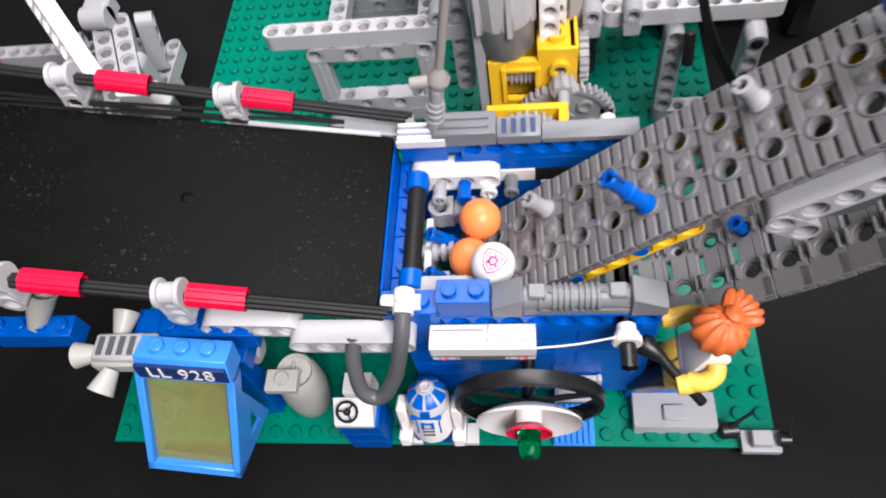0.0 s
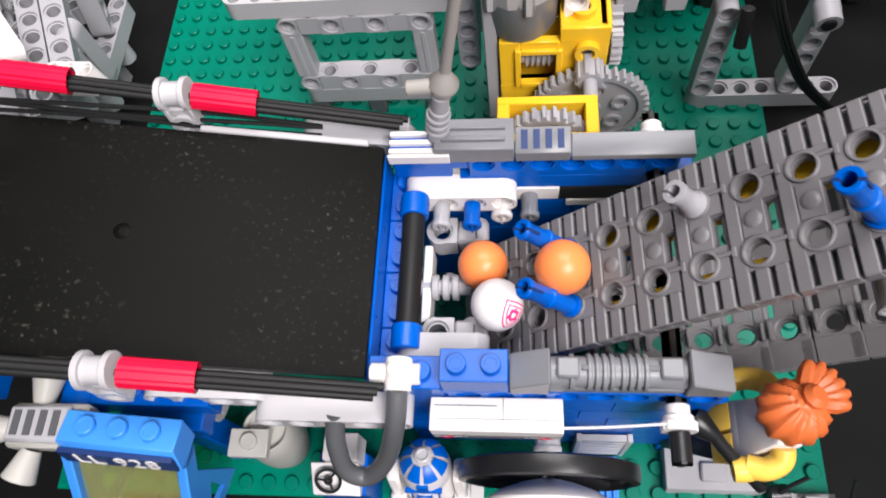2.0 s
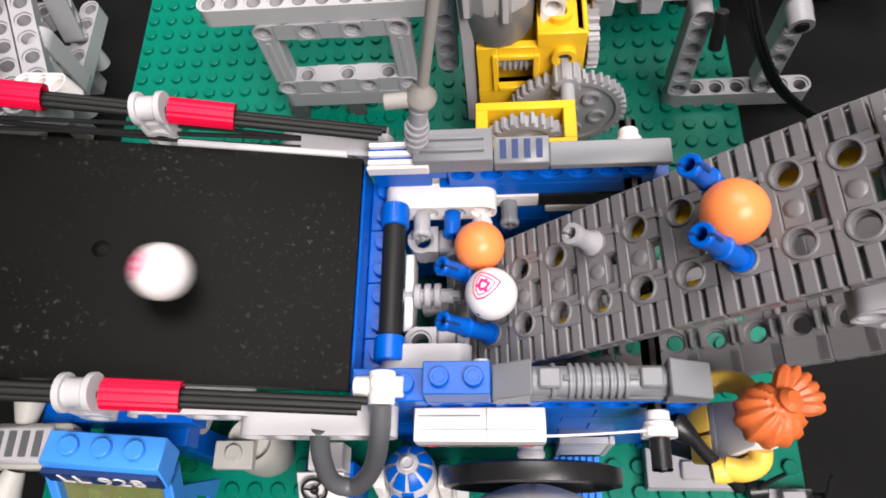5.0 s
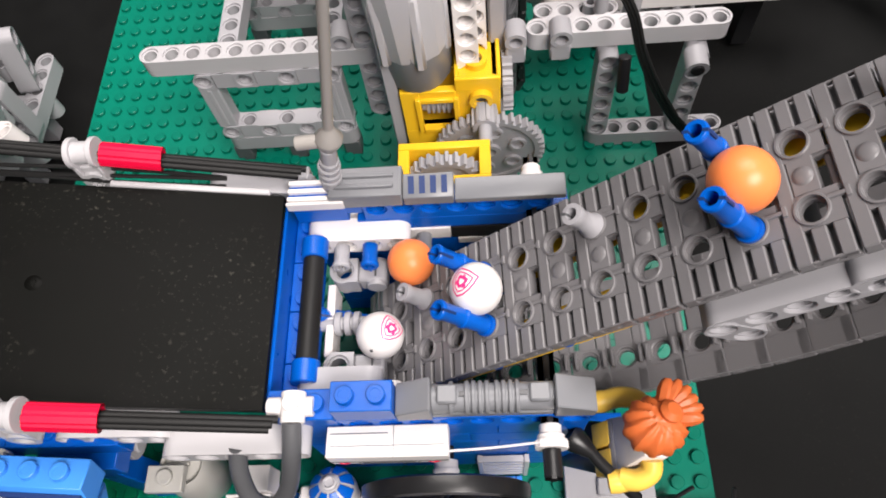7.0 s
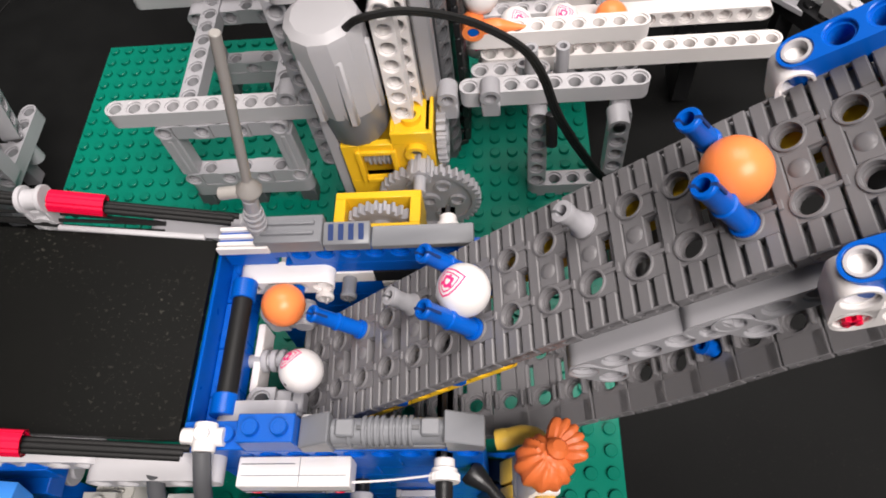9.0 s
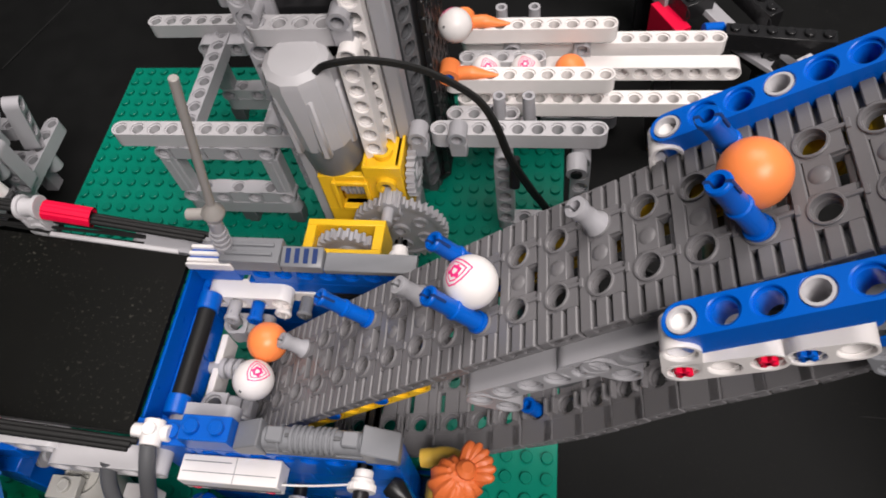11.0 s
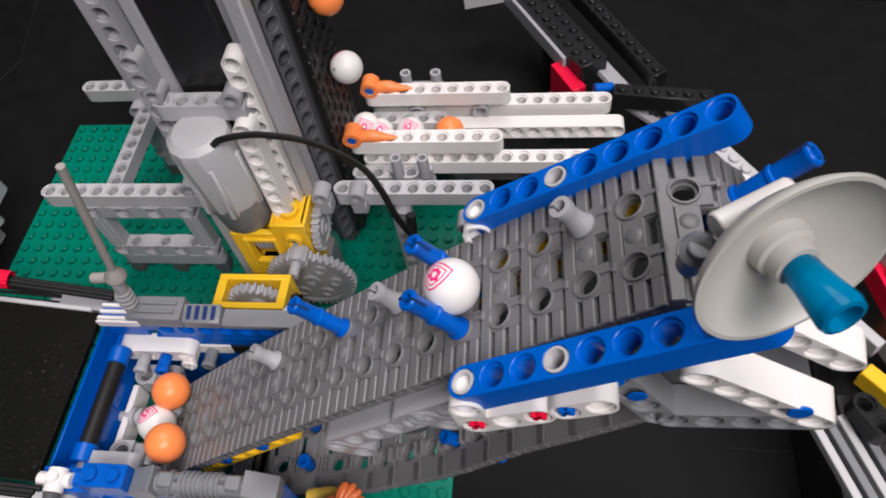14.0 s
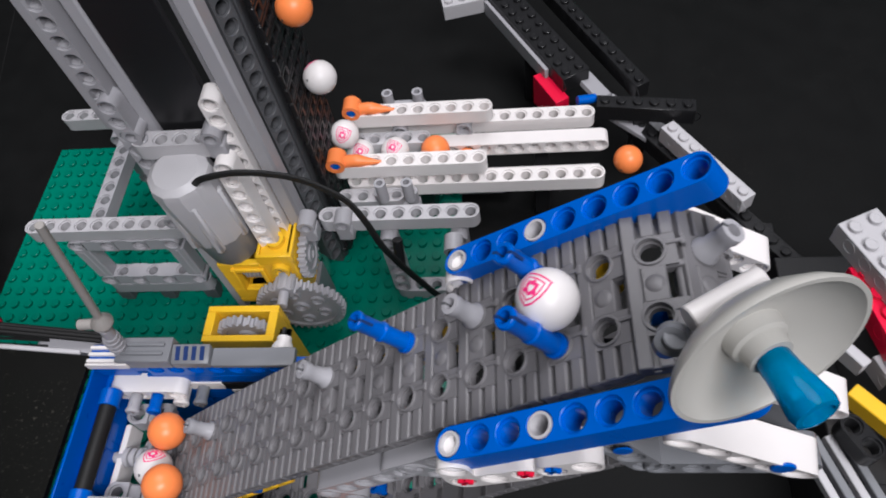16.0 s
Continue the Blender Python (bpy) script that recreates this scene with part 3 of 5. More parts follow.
# ---- things on the front strip of the baseplate ----
def build_cockpit():
    c = thing("toy_cockpit", "bright blue toy cockpit with a clear yellow window and printed header", "toy cockpit")
    # built square and then tipped forward
    w, h = 31.5, 41.0
    bm = bmesh.new()
    for x0, x1, z0, z1 in ((-w / 2, -w / 2 + 2.6, -h, 0), (w / 2 - 2.6, w / 2, -h, 0), (-w / 2, w / 2, -2.6, 0), (-w / 2, w / 2, -h, -h + 3.2)):
        add_box(bm, x0, x1, -1.5, 5, z0, z1, 0.4)
    m = at_mm(-82.4, 4.2, 74.2, -34.5, 7.5, -3.5)
    part("window_frame", bm, SKYBLUE, c, m=m)
    bm = bmesh.new()
    add_box(bm, -w / 2 + 2.5, w / 2 - 2.5, 1.0, 2.2, -h + 3, -2.5, 0.1)
    part("window_pane", bm, SCREEN, c, "clear yellow pane", m)
    for x0 in (-w / 2 + 0.1, w / 2 - 1.5):
        bm = bmesh.new()
        outer = ((4.9, -10.0), (30.0, -37.5), (-1.2, -h))
        inner = ((11.5, -22.0), (20.5, -34.0), (10.0, -33.0))
        rings = [[bm.verts.new((x0 + dx, y, z)) for y, z in tri] for dx in (0, 1.4) for tri in (outer, inner)]
        for k in range(3):
            q = (k + 1) % 3
            o0, i0, o1, i1 = rings
            for quad in ((o0[k], o0[q], i0[q], i0[k]), (o1[q], o1[k], i1[k], i1[q]), (o0[q], o0[k], o1[k], o1[q]), (i0[k], i0[q], i1[q], i1[k])):
                bm.faces.new(quad)
        bmesh.ops.recalc_face_normals(bm, faces=bm.faces)
        part("side_fin", bm, SKYBLUE, c, m=m)
    top = at_mm(-82.6, 2.2, 72.6, -12, 2, -3.5)
    bm = bmesh.new()
    add_box(bm, -w / 2 + 2, w / 2, 0, 8.2, 0.2, 9.6, 0.3)
    for v in bm.verts:
        if v.co.y < 1 and v.co.z < 5:
            v.co.y -= 1.5
    for k in (-8.2, 0, 8.2):
        add_stud(bm, k + 1, 4.1, 9.6, 16)
    part("header_brick", bm, SKYBLUE, c, m=top)
    bm = bmesh.new()
    add_box(bm, -w / 2 + 2.2, w / 2 - 0.4, -1.9, -0.6, 1.6, 7.6, 0.1)
    part("header_print", bm, NAVY, c, "dark blue printed strip", top)
    text = bpy.data.curves.new("lettering", "FONT")
    text.body, text.size, text.extrude, text.align_x = "LL 928", 7.2 * MM, 0.1 * MM, "CENTER"
    text.space_character = 1.1
    text.materials.append(WHITE)
    t = new("lettering", text)
    t.parent = c
    t.matrix_basis = top @ at_mm(1, -2.1, 2.6, 90, 0, 0)
    tagged(t, "white printed letters")
    bm = bmesh.new()
    add_box(bm, -94, -70, 12, 24, 52, 60, 0.3)
    add_box(bm, -84, -76, 13, 21, 0, 52.5, 0.3)
    part("support", bm, BLUE, c, "blue supporting bricks")
    bm = bmesh.new()
    add_cyl(bm, (-83, 23, 45), (1, 0, 0), 3.4, 12)
    add_cyl(bm, (-74, 23, 45), (1, 0, 0), 5.6, 1.8)
    part("connector", bm, LIGHT, c, "light grey flanged connector")


build_cockpit()


def build_thrusters():
    t = thing("thruster_cluster", "pale grey toy thruster cluster with three cones and a grille", "toy part")
    bm = bmesh.new()
    add_box(bm, -112, -92, 4, 15, 72, 78, 0.8)
    part("body", bm, TAN, t)
    bm = bmesh.new()
    add_box(bm, -111, -95, 5, 14, 77.9, 80.5, 0.8)
    part("grille", bm, LIGHT, t)
    bm = bmesh.new()
    for k in range(4):
        add_box(bm, -109.2 + 3.4 * k, -107.4 + 3.4 * k, 6.5, 12.6, 80.3, 80.9, 0)
    part("slot", bm, DARK, t)
    for base, axis in (((-105.5, 15, 76), (0.1, 1, 0.2)), ((-111, 9, 76), (-1, -0.1, 0)), ((-106, 4, 75), (-0.28, -0.8, -0.15))):
        bm = bmesh.new()
        add_lathe(bm, base, axis, [(2.3, 0), (2.6, 0.8), (4.2, 7.6), (3.9, 7.8), (2.8, 4), (0.01, 4)], 18, closed=False)
        part("cone", bm, TAN, t, "pale cone nozzle")
    bm = bmesh.new()
    add_box(bm, -104, -96, 8, 26, 62, 72.2, 0.3)
    part("bracket", bm, BLUE, t)


build_thrusters()


def build_small_front_things():
    b = thing("barrel", "pale grey ribbed toy barrel with a tap plate", "toy barrel")
    bm = bmesh.new()
    add_lathe(bm, (-64.0, 17.5, 0.0), (0.1, -0.02, 1), [(5.5, 0), (7.4, 5), (8.6, 14), (8.8, 24), (8.2, 33), (7.2, 38), (6.4, 39.5), (5.8, 39.0), (5.5, 37.5)], 26)
    add_box(bm, -64.6, -58.0, 16.4, 17.6, 37.0, 38.8, 0.2)
    add_box(bm, -61.8, -60.6, 13.8, 20.4, 37.0, 38.7, 0.2)
    part("body", bm, TAN, b)
    bm = bmesh.new()
    add_box(bm, -69, -57.5, 8, 16, 39.6, 42.8, 0.3)
    add_stud(bm, -62.8, 12.2, 42.8)
    part("plate", bm, TAN, b)

    s = thing("steering_console", "white and blue brick stack with a printed black steering wheel tile", "console")
    for k, mat in enumerate((BLUE, BLUE, BLUE)):
        bm = bmesh.new()
        add_box(bm, -46, -31, 0, 12, 9.2 * k, 9.1 + 9.2 * k, 0.3)
        part("brick", bm, mat, s)
    bm = bmesh.new()
    add_box(bm, -46, -32, -0.4, 8, 27.7, 36.5, 0.3)
    for v in bm.verts:
        if v.co.z > 35 and v.co.y < 1:
            v.co.z -= 6
    add_box(bm, -42, -32, 8.2, 16, 27.7, 39.5, 0.3)
    part("slope", bm, WHITE, s, "white sloped brick")
    bm = bmesh.new()
    tilt = (0, -0.6, 0.8)
    c = Vector((-40.5, 3.2, 35.2))
    add_ring(bm, c, tilt, 4.0, 3.2, 0.7, 24)
    add_ring(bm, c, tilt, 1.3, 0.4, 0.8, 12)
    u, v, a = frame_of(tilt)
    for k in range(3):
        d = u * math.cos(2.1 * k) + v * math.sin(2.1 * k)
        add_path_tube(bm, [c + a * 0.4 + d * 1.0, c + a * 0.4 + d * 2, c + a * 0.4 + d * 3.4], 0.35, 6)
    part("wheel_print", bm, BLACK, s, "black steering wheel print")

    k = thing("pedestal_brick", "dark blue brick under the toy robot figure", "brick")
    part("brick", brick_mesh("brick", 2, 1, 12.4, BLUE, False), BLUE, k, "", at_mm(-21, 2.0, 0))

    # toy droid: one plain shape, leaning back a little
    bm = bmesh.new()
    add_lathe(bm, (0, 0, 2), (0, 0, 1), [(5.5, 0), (7.2, 1.5), (7.4, 3), (7.4, 17)], 32, 0)
    add_lathe(bm, (0, 0, 19.2), (0, 0, 1), [(7.5, 0), (7.5, 1.2), (7.0, 4), (5.7, 6.2), (3.4, 7.7), (2.2, 8.1)], 32, 1)
    for k in range(8):
        a0, a1 = 2 * math.pi * (k + 0.12) / 8, 2 * math.pi * (k + 0.88) / 8
        ring = []
        for r, z in ((6.75, 24.4), (5.8, 25.7), (4.3, 26.95), (3.1, 27.75)):
            ring.append([bm.verts.new(((r + 0.15) * math.cos(a0 + (a1 - a0) * q / 4), (r + 0.15) * math.sin(a0 + (a1 - a0) * q / 4), z + 0.15)) for q in range(5)])
        for p, q in zip(ring, ring[1:]):
            for e in range(4):
                bm.faces.new((p[e], p[e + 1], q[e + 1], q[e])).material_index = 2
    add_lathe(bm, (0, 0, 27.2), (0, 0, 1), [(2.3, 0), (2.3, 1.4), (1.7, 1.7), (1.3, 1.0), (0.01, 1.0)], 16, 1, closed=False)
    for x0, x1, z0, z1, mat in ((-5.2, 5.2, 19.8, 20.6, 2), (-1.6, 1.6, 20.9, 23.6, 2), (-2.2, 2.2, 13.4, 17.2, 2), (-4.2, -2.8, 9, 17, 2), (2.8, 4.2, 9, 17, 2), (-2, 2, 11.4, 12.2, 3), (-2, 2, 9.2, 10.0, 3), (-1.2, 1.2, 14.4, 16.2, 1)):
        y = -math.sqrt(max(7.45 ** 2 - max(abs(x0), abs(x1)) ** 2, 1)) if x0 * x1 > 0 else -7.4
        add_box(bm, x0, x1, y - 0.25 - (0.2 if mat == 1 else 0), y + 1.2, z0, z1, 0, mat)
    for s in (-1, 1):
        add_box(bm, s * 9.6 - 1.8, s * 9.6 + 1.8, -3.5, 3.5, 4, 19, 0.8, 0)
        add_box(bm, s * 9.6 - 2.4, s * 9.6 + 2.4, -6.5, 6.5, -0.6, 5, 0.8, 0)
    bmesh.ops.rotate(bm, verts=bm.verts, cent=(0, 0, 0), matrix=Matrix.Rotation(radians(-14), 3, "X"))
    bmesh.ops.translate(bm, verts=bm.verts, vec=(-12.7, 2.9, 14.6))
    tagged(new("toy_droid", mesh_of("toy_droid", bm, WHITE, PALE, BLUE, DARK)), "small white toy robot figure with a blue and grey dome", "toy figure")
    for x0, x1 in ((-27.5, -19), (-5, 2.5)):
        bm = bmesh.new()
        add_box(bm, x0, x1, 1.2, 9, 0, 3.2, 0.2)
        tagged(new("white_tile", mesh_of("white_tile", bm, WHITE)), "smooth white tile on the green baseplate", "tile", "white tiles")

    w = thing("wheel", "black spoked wheel with white, red dishes and clear green cone", "toy wheel")
    c = Vector((22, 6.0, 39))
    n = Vector((0, -1, -0.015))
    bm = bmesh.new()
    add_lathe(bm, c - n * 3, n, [(22.5, 0), (24.8, 0.8), (25.0, 3), (24.6, 5.2), (22.6, 5.6), (22.2, 4), (22.2, 1), (22.5, 0)], 44, closed=False)
    part("tyre_ring", bm, BLACK, w)
    for k in range(6):
        d = Vector((math.cos(0.4 + math.pi * k / 3), 0, math.sin(0.4 + math.pi * k / 3)))
        bm = bmesh.new()
        add_path_tube(bm, [c + d * 3 + n * 0.4, c + d * 12 + n * 0.4, c + d * 23 + n * 0.4], 1.0, 8)
        part("spoke", bm, BLACK, w)
    bm = bmesh.new()
    add_lathe(bm, c + n * 1.5, n, [(4, 0), (8, 1.0), (13.6, 3.0), (17.2, 5.4), (17.4, 6.4), (13.4, 4.2), (8, 2.4), (4.4, 1.9), (4.2, 6.5), (0.01, 6.5)], 36, closed=False)
    part("white_dish", bm, WHITE, w, "white round dish")
    bm = bmesh.new()
    add_lathe(bm, c + n * 8, n, [(2.5, 0), (5, 0.9), (7.6, 2.6), (7.6, 3.3), (5, 1.8), (0.01, 1.4)], 30, closed=False)
    part("red_dish", bm, RED, w, "red round dish")
    bm = bmesh.new()
    add_lathe(bm, c + n * 9.2, n, [(2.6, 0), (3.9, 1.2), (3.6, 8.8), (3.0, 9.6)], 8)
    part("cone", bm, TGREEN, w, "clear green cone")
    bm = bmesh.new()
    add_cyl(bm, c - n * 15, n, 2.4, 14)
    part("axle", bm, BLACK, w)
    bm = bmesh.new()
    add_cyl(bm, c - n * 10, n, 3.6, 5)
    add_cyl(bm, c - n * 7.5, n, 4.0, 1.6)
    part("bush", bm, WHITE, w, "white axle bush")

    g = thing("grille_tile", "bright blue ribbed grille tile at the edge of the baseplate", "tile")
    bm = bmesh.new()
    add_box(bm, 30, 45.5, 1.2, 17, 0, 1.8, 0.2)
    for k in range(7):
        add_box(bm, 30.6 + 2.15 * k, 31.7 + 2.15 * k, 1.6, 16.6, 1.7, 3.2, 0.1)
    part("tile", bm, SKYBLUE, g)
    g = thing("ladder", "pale grey ladder-shaped tile leaning on the blue wall", "ladder")
    for x in (29.5, 44.3):
        bm = bmesh.new()
        add_box(bm, x + 1.5, x + 3.1, 17.2, 19.7, 0.1, 27, 0.2)
        part("rail", bm, PALE, g)
    for k in range(6):
        bm = bmesh.new()
        add_box(bm, 32.5, 45.9, 17.4, 19.5, 2 + 4.4 * k, 4.4 + 4.4 * k, 0.2)
        part("rung", bm, PALE, g)

    p = thing("stand", "light grey angled plate with a blue brick on top", "toy plate")
    bm = bmesh.new()
    add_box(bm, 59.5, 89, 6.2, 22, 0, 7, 0.3)
    for v in bm.verts:
        if v.co.z > 5:
            v.co.y = 9 + (v.co.y - 9) * 0.85
    add_box(bm, 70, 78, 9, 15, 6.5, 8.6, 0.6)
    part("plate", bm, LIGHT, p)
    bm = bmesh.new()
    add_box(bm, 57.5, 80, 19.5, 35.5, 0, 12.0, 0.3)
    for x in (62, 70, 78):
        for y in (23.5, 31.5):
            if x < 76 or y < 28:
                add_stud(bm, x, y, 12.0)
    part("brick", bm, BLUE, p, "blue brick")

    k = thing("toy_tool", "grey plate with small black levers on the corner of the baseplate", "toy part")
    bm = bmesh.new()
    add_box(bm, 97, 110.5, -1.0, 7, 0, 3.4, 0.2)
    add_box(bm, 100, 107, 0.5, 6, 3.3, 7.5, 0.4)
    part("plate", bm, LIGHT, k)
    bm = bmesh.new()
    add_cyl(bm, (90, 6, 5), (1, 0.1, 0), 3.0, 6)
    add_cyl(bm, (109, 3, 6), (1, 0, 0), 2.6, 4)
    add_path_tube(bm, [(92, 6, 7), (96, 8.5, 10), (100, 10.5, 13)], 0.7, 8)
    add_path_tube(bm, [(112, 3, 8), (112, 6, 12), (112, 9.5, 16)], 0.7, 8)
    part("lever", bm, BLACK, k, "black levers")


build_small_front_things()


# toy figure: one plain shape
def add_slab(bm, p, q, wide, deep, mat, taper=1.0):
    """A box from p to q, wide along y and deep across."""
    p, q = Vector(p), Vector(q)
    a = (q - p).normalized()
    y = Vector((0, 1, 0))
    x = y.cross(a)
    vs = [[bm.verts.new(o + y * (sy * wide / 2 * k) + x * (sx * deep / 2)) for sx, sy in ((-1, -1), (1, -1), (1, 1), (-1, 1))] for o, k in ((p, 1.0), (q, taper))]
    fs = [bm.faces.new(vs[0][::-1]), bm.faces.new(vs[1])] + [bm.faces.new((vs[0][k], vs[0][(k + 1) % 4], vs[1][(k + 1) % 4], vs[1][k])) for k in range(4)]
    for f in fs:
        f.material_index = mat
    edge = bmesh.ops.bevel(bm, geom=list({e for f in fs for e in f.edges}), offset=0.7, segments=2, affect="EDGES", profile=0.5)
    for f in edge["faces"]:
        f.material_index = mat


def build_toy_figure():
    bm = bmesh.new()
    # legs, hips, torso, arms, head and hair, leaning back beside the wall
    for y in (13.4, 21.4):
        add_slab(bm, (60.5, y + 8.5, 12.6), (69.5, y + 1.0, 40), 7.4, 7.5, 4)
        add_slab(bm, (69.2, y, 39), (73.2, y, 46), 7.2, 8.4, 0)
    add_slab(bm, (73.0, 17.4, 45), (74.4, 17.4, 48), 15.6, 8.2, 5)
    add_slab(bm, (74.2, 17.4, 47.6), (80, 17.6, 60.5), 15.4, 7.8, 1, 0.76)
    for pts in ([(79, 24.0, 57.5), (77.5, 28.0, 56.5), (73, 29.6, 55), (68.5, 28.8, 54)], [(79, 11.6, 57.5), (78.6, 8.6, 56), (75, 6.8, 54.5), (70.8, 7.6, 53.5)]):
        add_path_tube(bm, pts, 3.0, 12, 0)
    for c in ((69.5, 29, 54), (72, 7, 53)):
        add_lathe(bm, c, (-1, -0.1, -0.1), [(2.0, -2), (3.0, -0.4), (3.3, 2), (3.0, 4.4), (1.9, 4.6), (1.6, 2.5), (0.01, 2.5)], 14, 0, closed=False)
    add_lathe(bm, (80, 18, 60), (0.12, 0.1, 1), [(3.4, 0), (4.9, 1.4), (5.1, 5), (4.6, 9)], 20, 0)
    rnd = random.Random(3)
    head = Vector((78.9, 18.2, 68.0))
    res = bmesh.ops.create_uvsphere(bm, u_segments=48, v_segments=24, radius=1.0)
    for v in res["verts"]:
        d = v.co.copy()
        # strands run from the crown knot at the back
        strand = math.sin(15 * math.atan2(d.y - 0.25, d.x - 0.35))
        r = 7.8 + 0.5 * strand * min(1.0, math.hypot(d.y - 0.25, d.x - 0.35) * 1.6)
        v.co = head + Vector((d.x * r * 1.05, d.y * r, d.z * r * 0.8))
        for f in v.link_faces:
            f.material_index = 2
    add_lathe(bm, head + Vector((3.2, 2.2, 5.0)), (0.3, 0.2, 1), [(3.0, 0), (3.1, 1.4), (1.8, 2.8)], 16, 2)
    for k in range(6):
        a0 = -0.15 + 0.3 * k
        p = head + Vector((4.5 * math.cos(a0) + 2.0, 4.5 * math.sin(a0) + 2.2, 3.0))
        add_lathe(bm, p, (math.cos(a0) * 0.9, math.sin(a0) * 0.9, 0.3), [(2.4, -1), (2.3, 2.4), (1.5, 4.6), (0.7, 5.2 + rnd.random())], 8, 2)
    add_path_tube(bm, [(62.5, 14.5, 58), (66, 11.0, 55), (71, 7.0, 51), (76, 3.4, 46)], 1.7, 12, 4)
    add_lathe(bm, (63.5, 13.6, 57.4), (-0.78, 0.6, 0.2), [(1.7, 0), (2.4, 2), (3.8, 6.5), (3.4, 8), (2.6, 8)], 16, 4)
    tagged(new("toy_figure", mesh_of("toy_figure", bm, SKIN, WHITE, HAIR, BLUE, BLACK, LIGHT)), "yellow toy brick figure with ginger hair holding a black tool", "toy figure")


build_toy_figure()


# ---- inclined conveyor ----
TH, LIFT, PSI, BOW = math.radians(39.479), 37.81, math.radians(1.778), -3.195e-4
LINK, SPEED, START = 11.921, 16.58, 35.6   # link pitch mm, belt speed mm/s, first carrier's place at 0 s
MIDDLE = 49.8


def slope_point(s, y, h=0.0):
    """A place s mm up the conveyor, y across it and h above the tread, and the angle of the tread there."""
    c = LIFT + BOW * (s - 120) ** 2
    a = TH + math.atan(2 * BOW * (s - 120))
    x = -math.sin(TH) * c + math.cos(TH) * s - math.sin(a) * h
    z = math.cos(TH) * c + math.sin(TH) * s + math.cos(a) * h
    return Vector((x * math.cos(PSI) - y * math.sin(PSI), x * math.sin(PSI) + y * math.cos(PSI), z)), a


def flat_point(s):
    c = LIFT + BOW * (s - 120) ** 2
    return (-math.sin(TH) * c + math.cos(TH) * s, math.cos(TH) * c + math.sin(TH) * s)


def build_loop():
    """The closed run of the belt in its own upright plane, by length: the top run is exact, the slack return run hangs."""
    top = [flat_point(s) for s in np.arange(36, 249, 1.0)]
    s_hi, s_lo = top[-1], top[0]

    def arc(p, ang0, r, turn, n=24):
        cx, cz = p[0] + math.sin(ang0) * r, p[1] - math.cos(ang0) * r
        return [(cx - math.sin(ang0 - turn * k / n) * r, cz + math.cos(ang0 - turn * k / n) * r) for k in range(1, n + 1)]
    a_hi = TH + math.atan(2 * BOW * (248 - 120))
    a_lo = TH + math.atan(2 * BOW * (36 - 120))
    over = arc(s_hi, a_hi, 15.0, math.radians(176))
    under = [(q[0], q[1]) for q in arc(s_lo, a_lo, 12.0, -math.radians(172))][::-1]
    a, b = over[-1], under[0]
    mids = [a, (180, 127), (163, 109), (143, 92), (120, 68), (99, 53), (76, 40.5), b]
    ret = []
    for i in range(len(mids) - 1):
        p0, p1, p2, p3 = (np.array(mids[min(max(j, 0), len(mids) - 1)]) for j in (i - 1, i, i + 1, i + 2))
        for k in range(20):
            t = k / 20
            ret.append(tuple(0.5 * (2 * p1 + (p2 - p0) * t + (2 * p0 - 5 * p1 + 4 * p2 - p3) * t * t + (3 * p1 - p0 - 3 * p2 + p3) * t ** 3)))
    rest = np.array([top[-1], *over, *ret[1:], *under, top[0]])
    run = np.concatenate([[0], np.cumsum(np.hypot(*np.diff(rest, axis=0).T))])
    return rest, run


REST, RUN = build_loop()
TOP_LEN = 212.0
N_LINKS = round((TOP_LEN + RUN[-1]) / LINK)
REST_LEN = N_LINKS * LINK - TOP_LEN


def loop_pose(s):
    """The pose, in the conveyor's space, of a link whose middle is s along the belt (36 is the foot of the top run)."""
    q = (s - 36.0) % (N_LINKS * LINK)

    def place(q):
        q %= N_LINKS * LINK
        if q <= TOP_LEN:
            return np.array(flat_point(36 + q))
        r = (q - TOP_LEN) / REST_LEN * RUN[-1]
        return np.array([np.interp(r, RUN, REST[:, 0]), np.interp(r, RUN, REST[:, 1])])
    p, d = place(q), place(q + 2.5) - place(q - 2.5)
    ang = math.degrees(math.atan2(d[1], d[0]))
    return at_mm(p[0], MIDDLE, p[1], 0, -ang, 0)


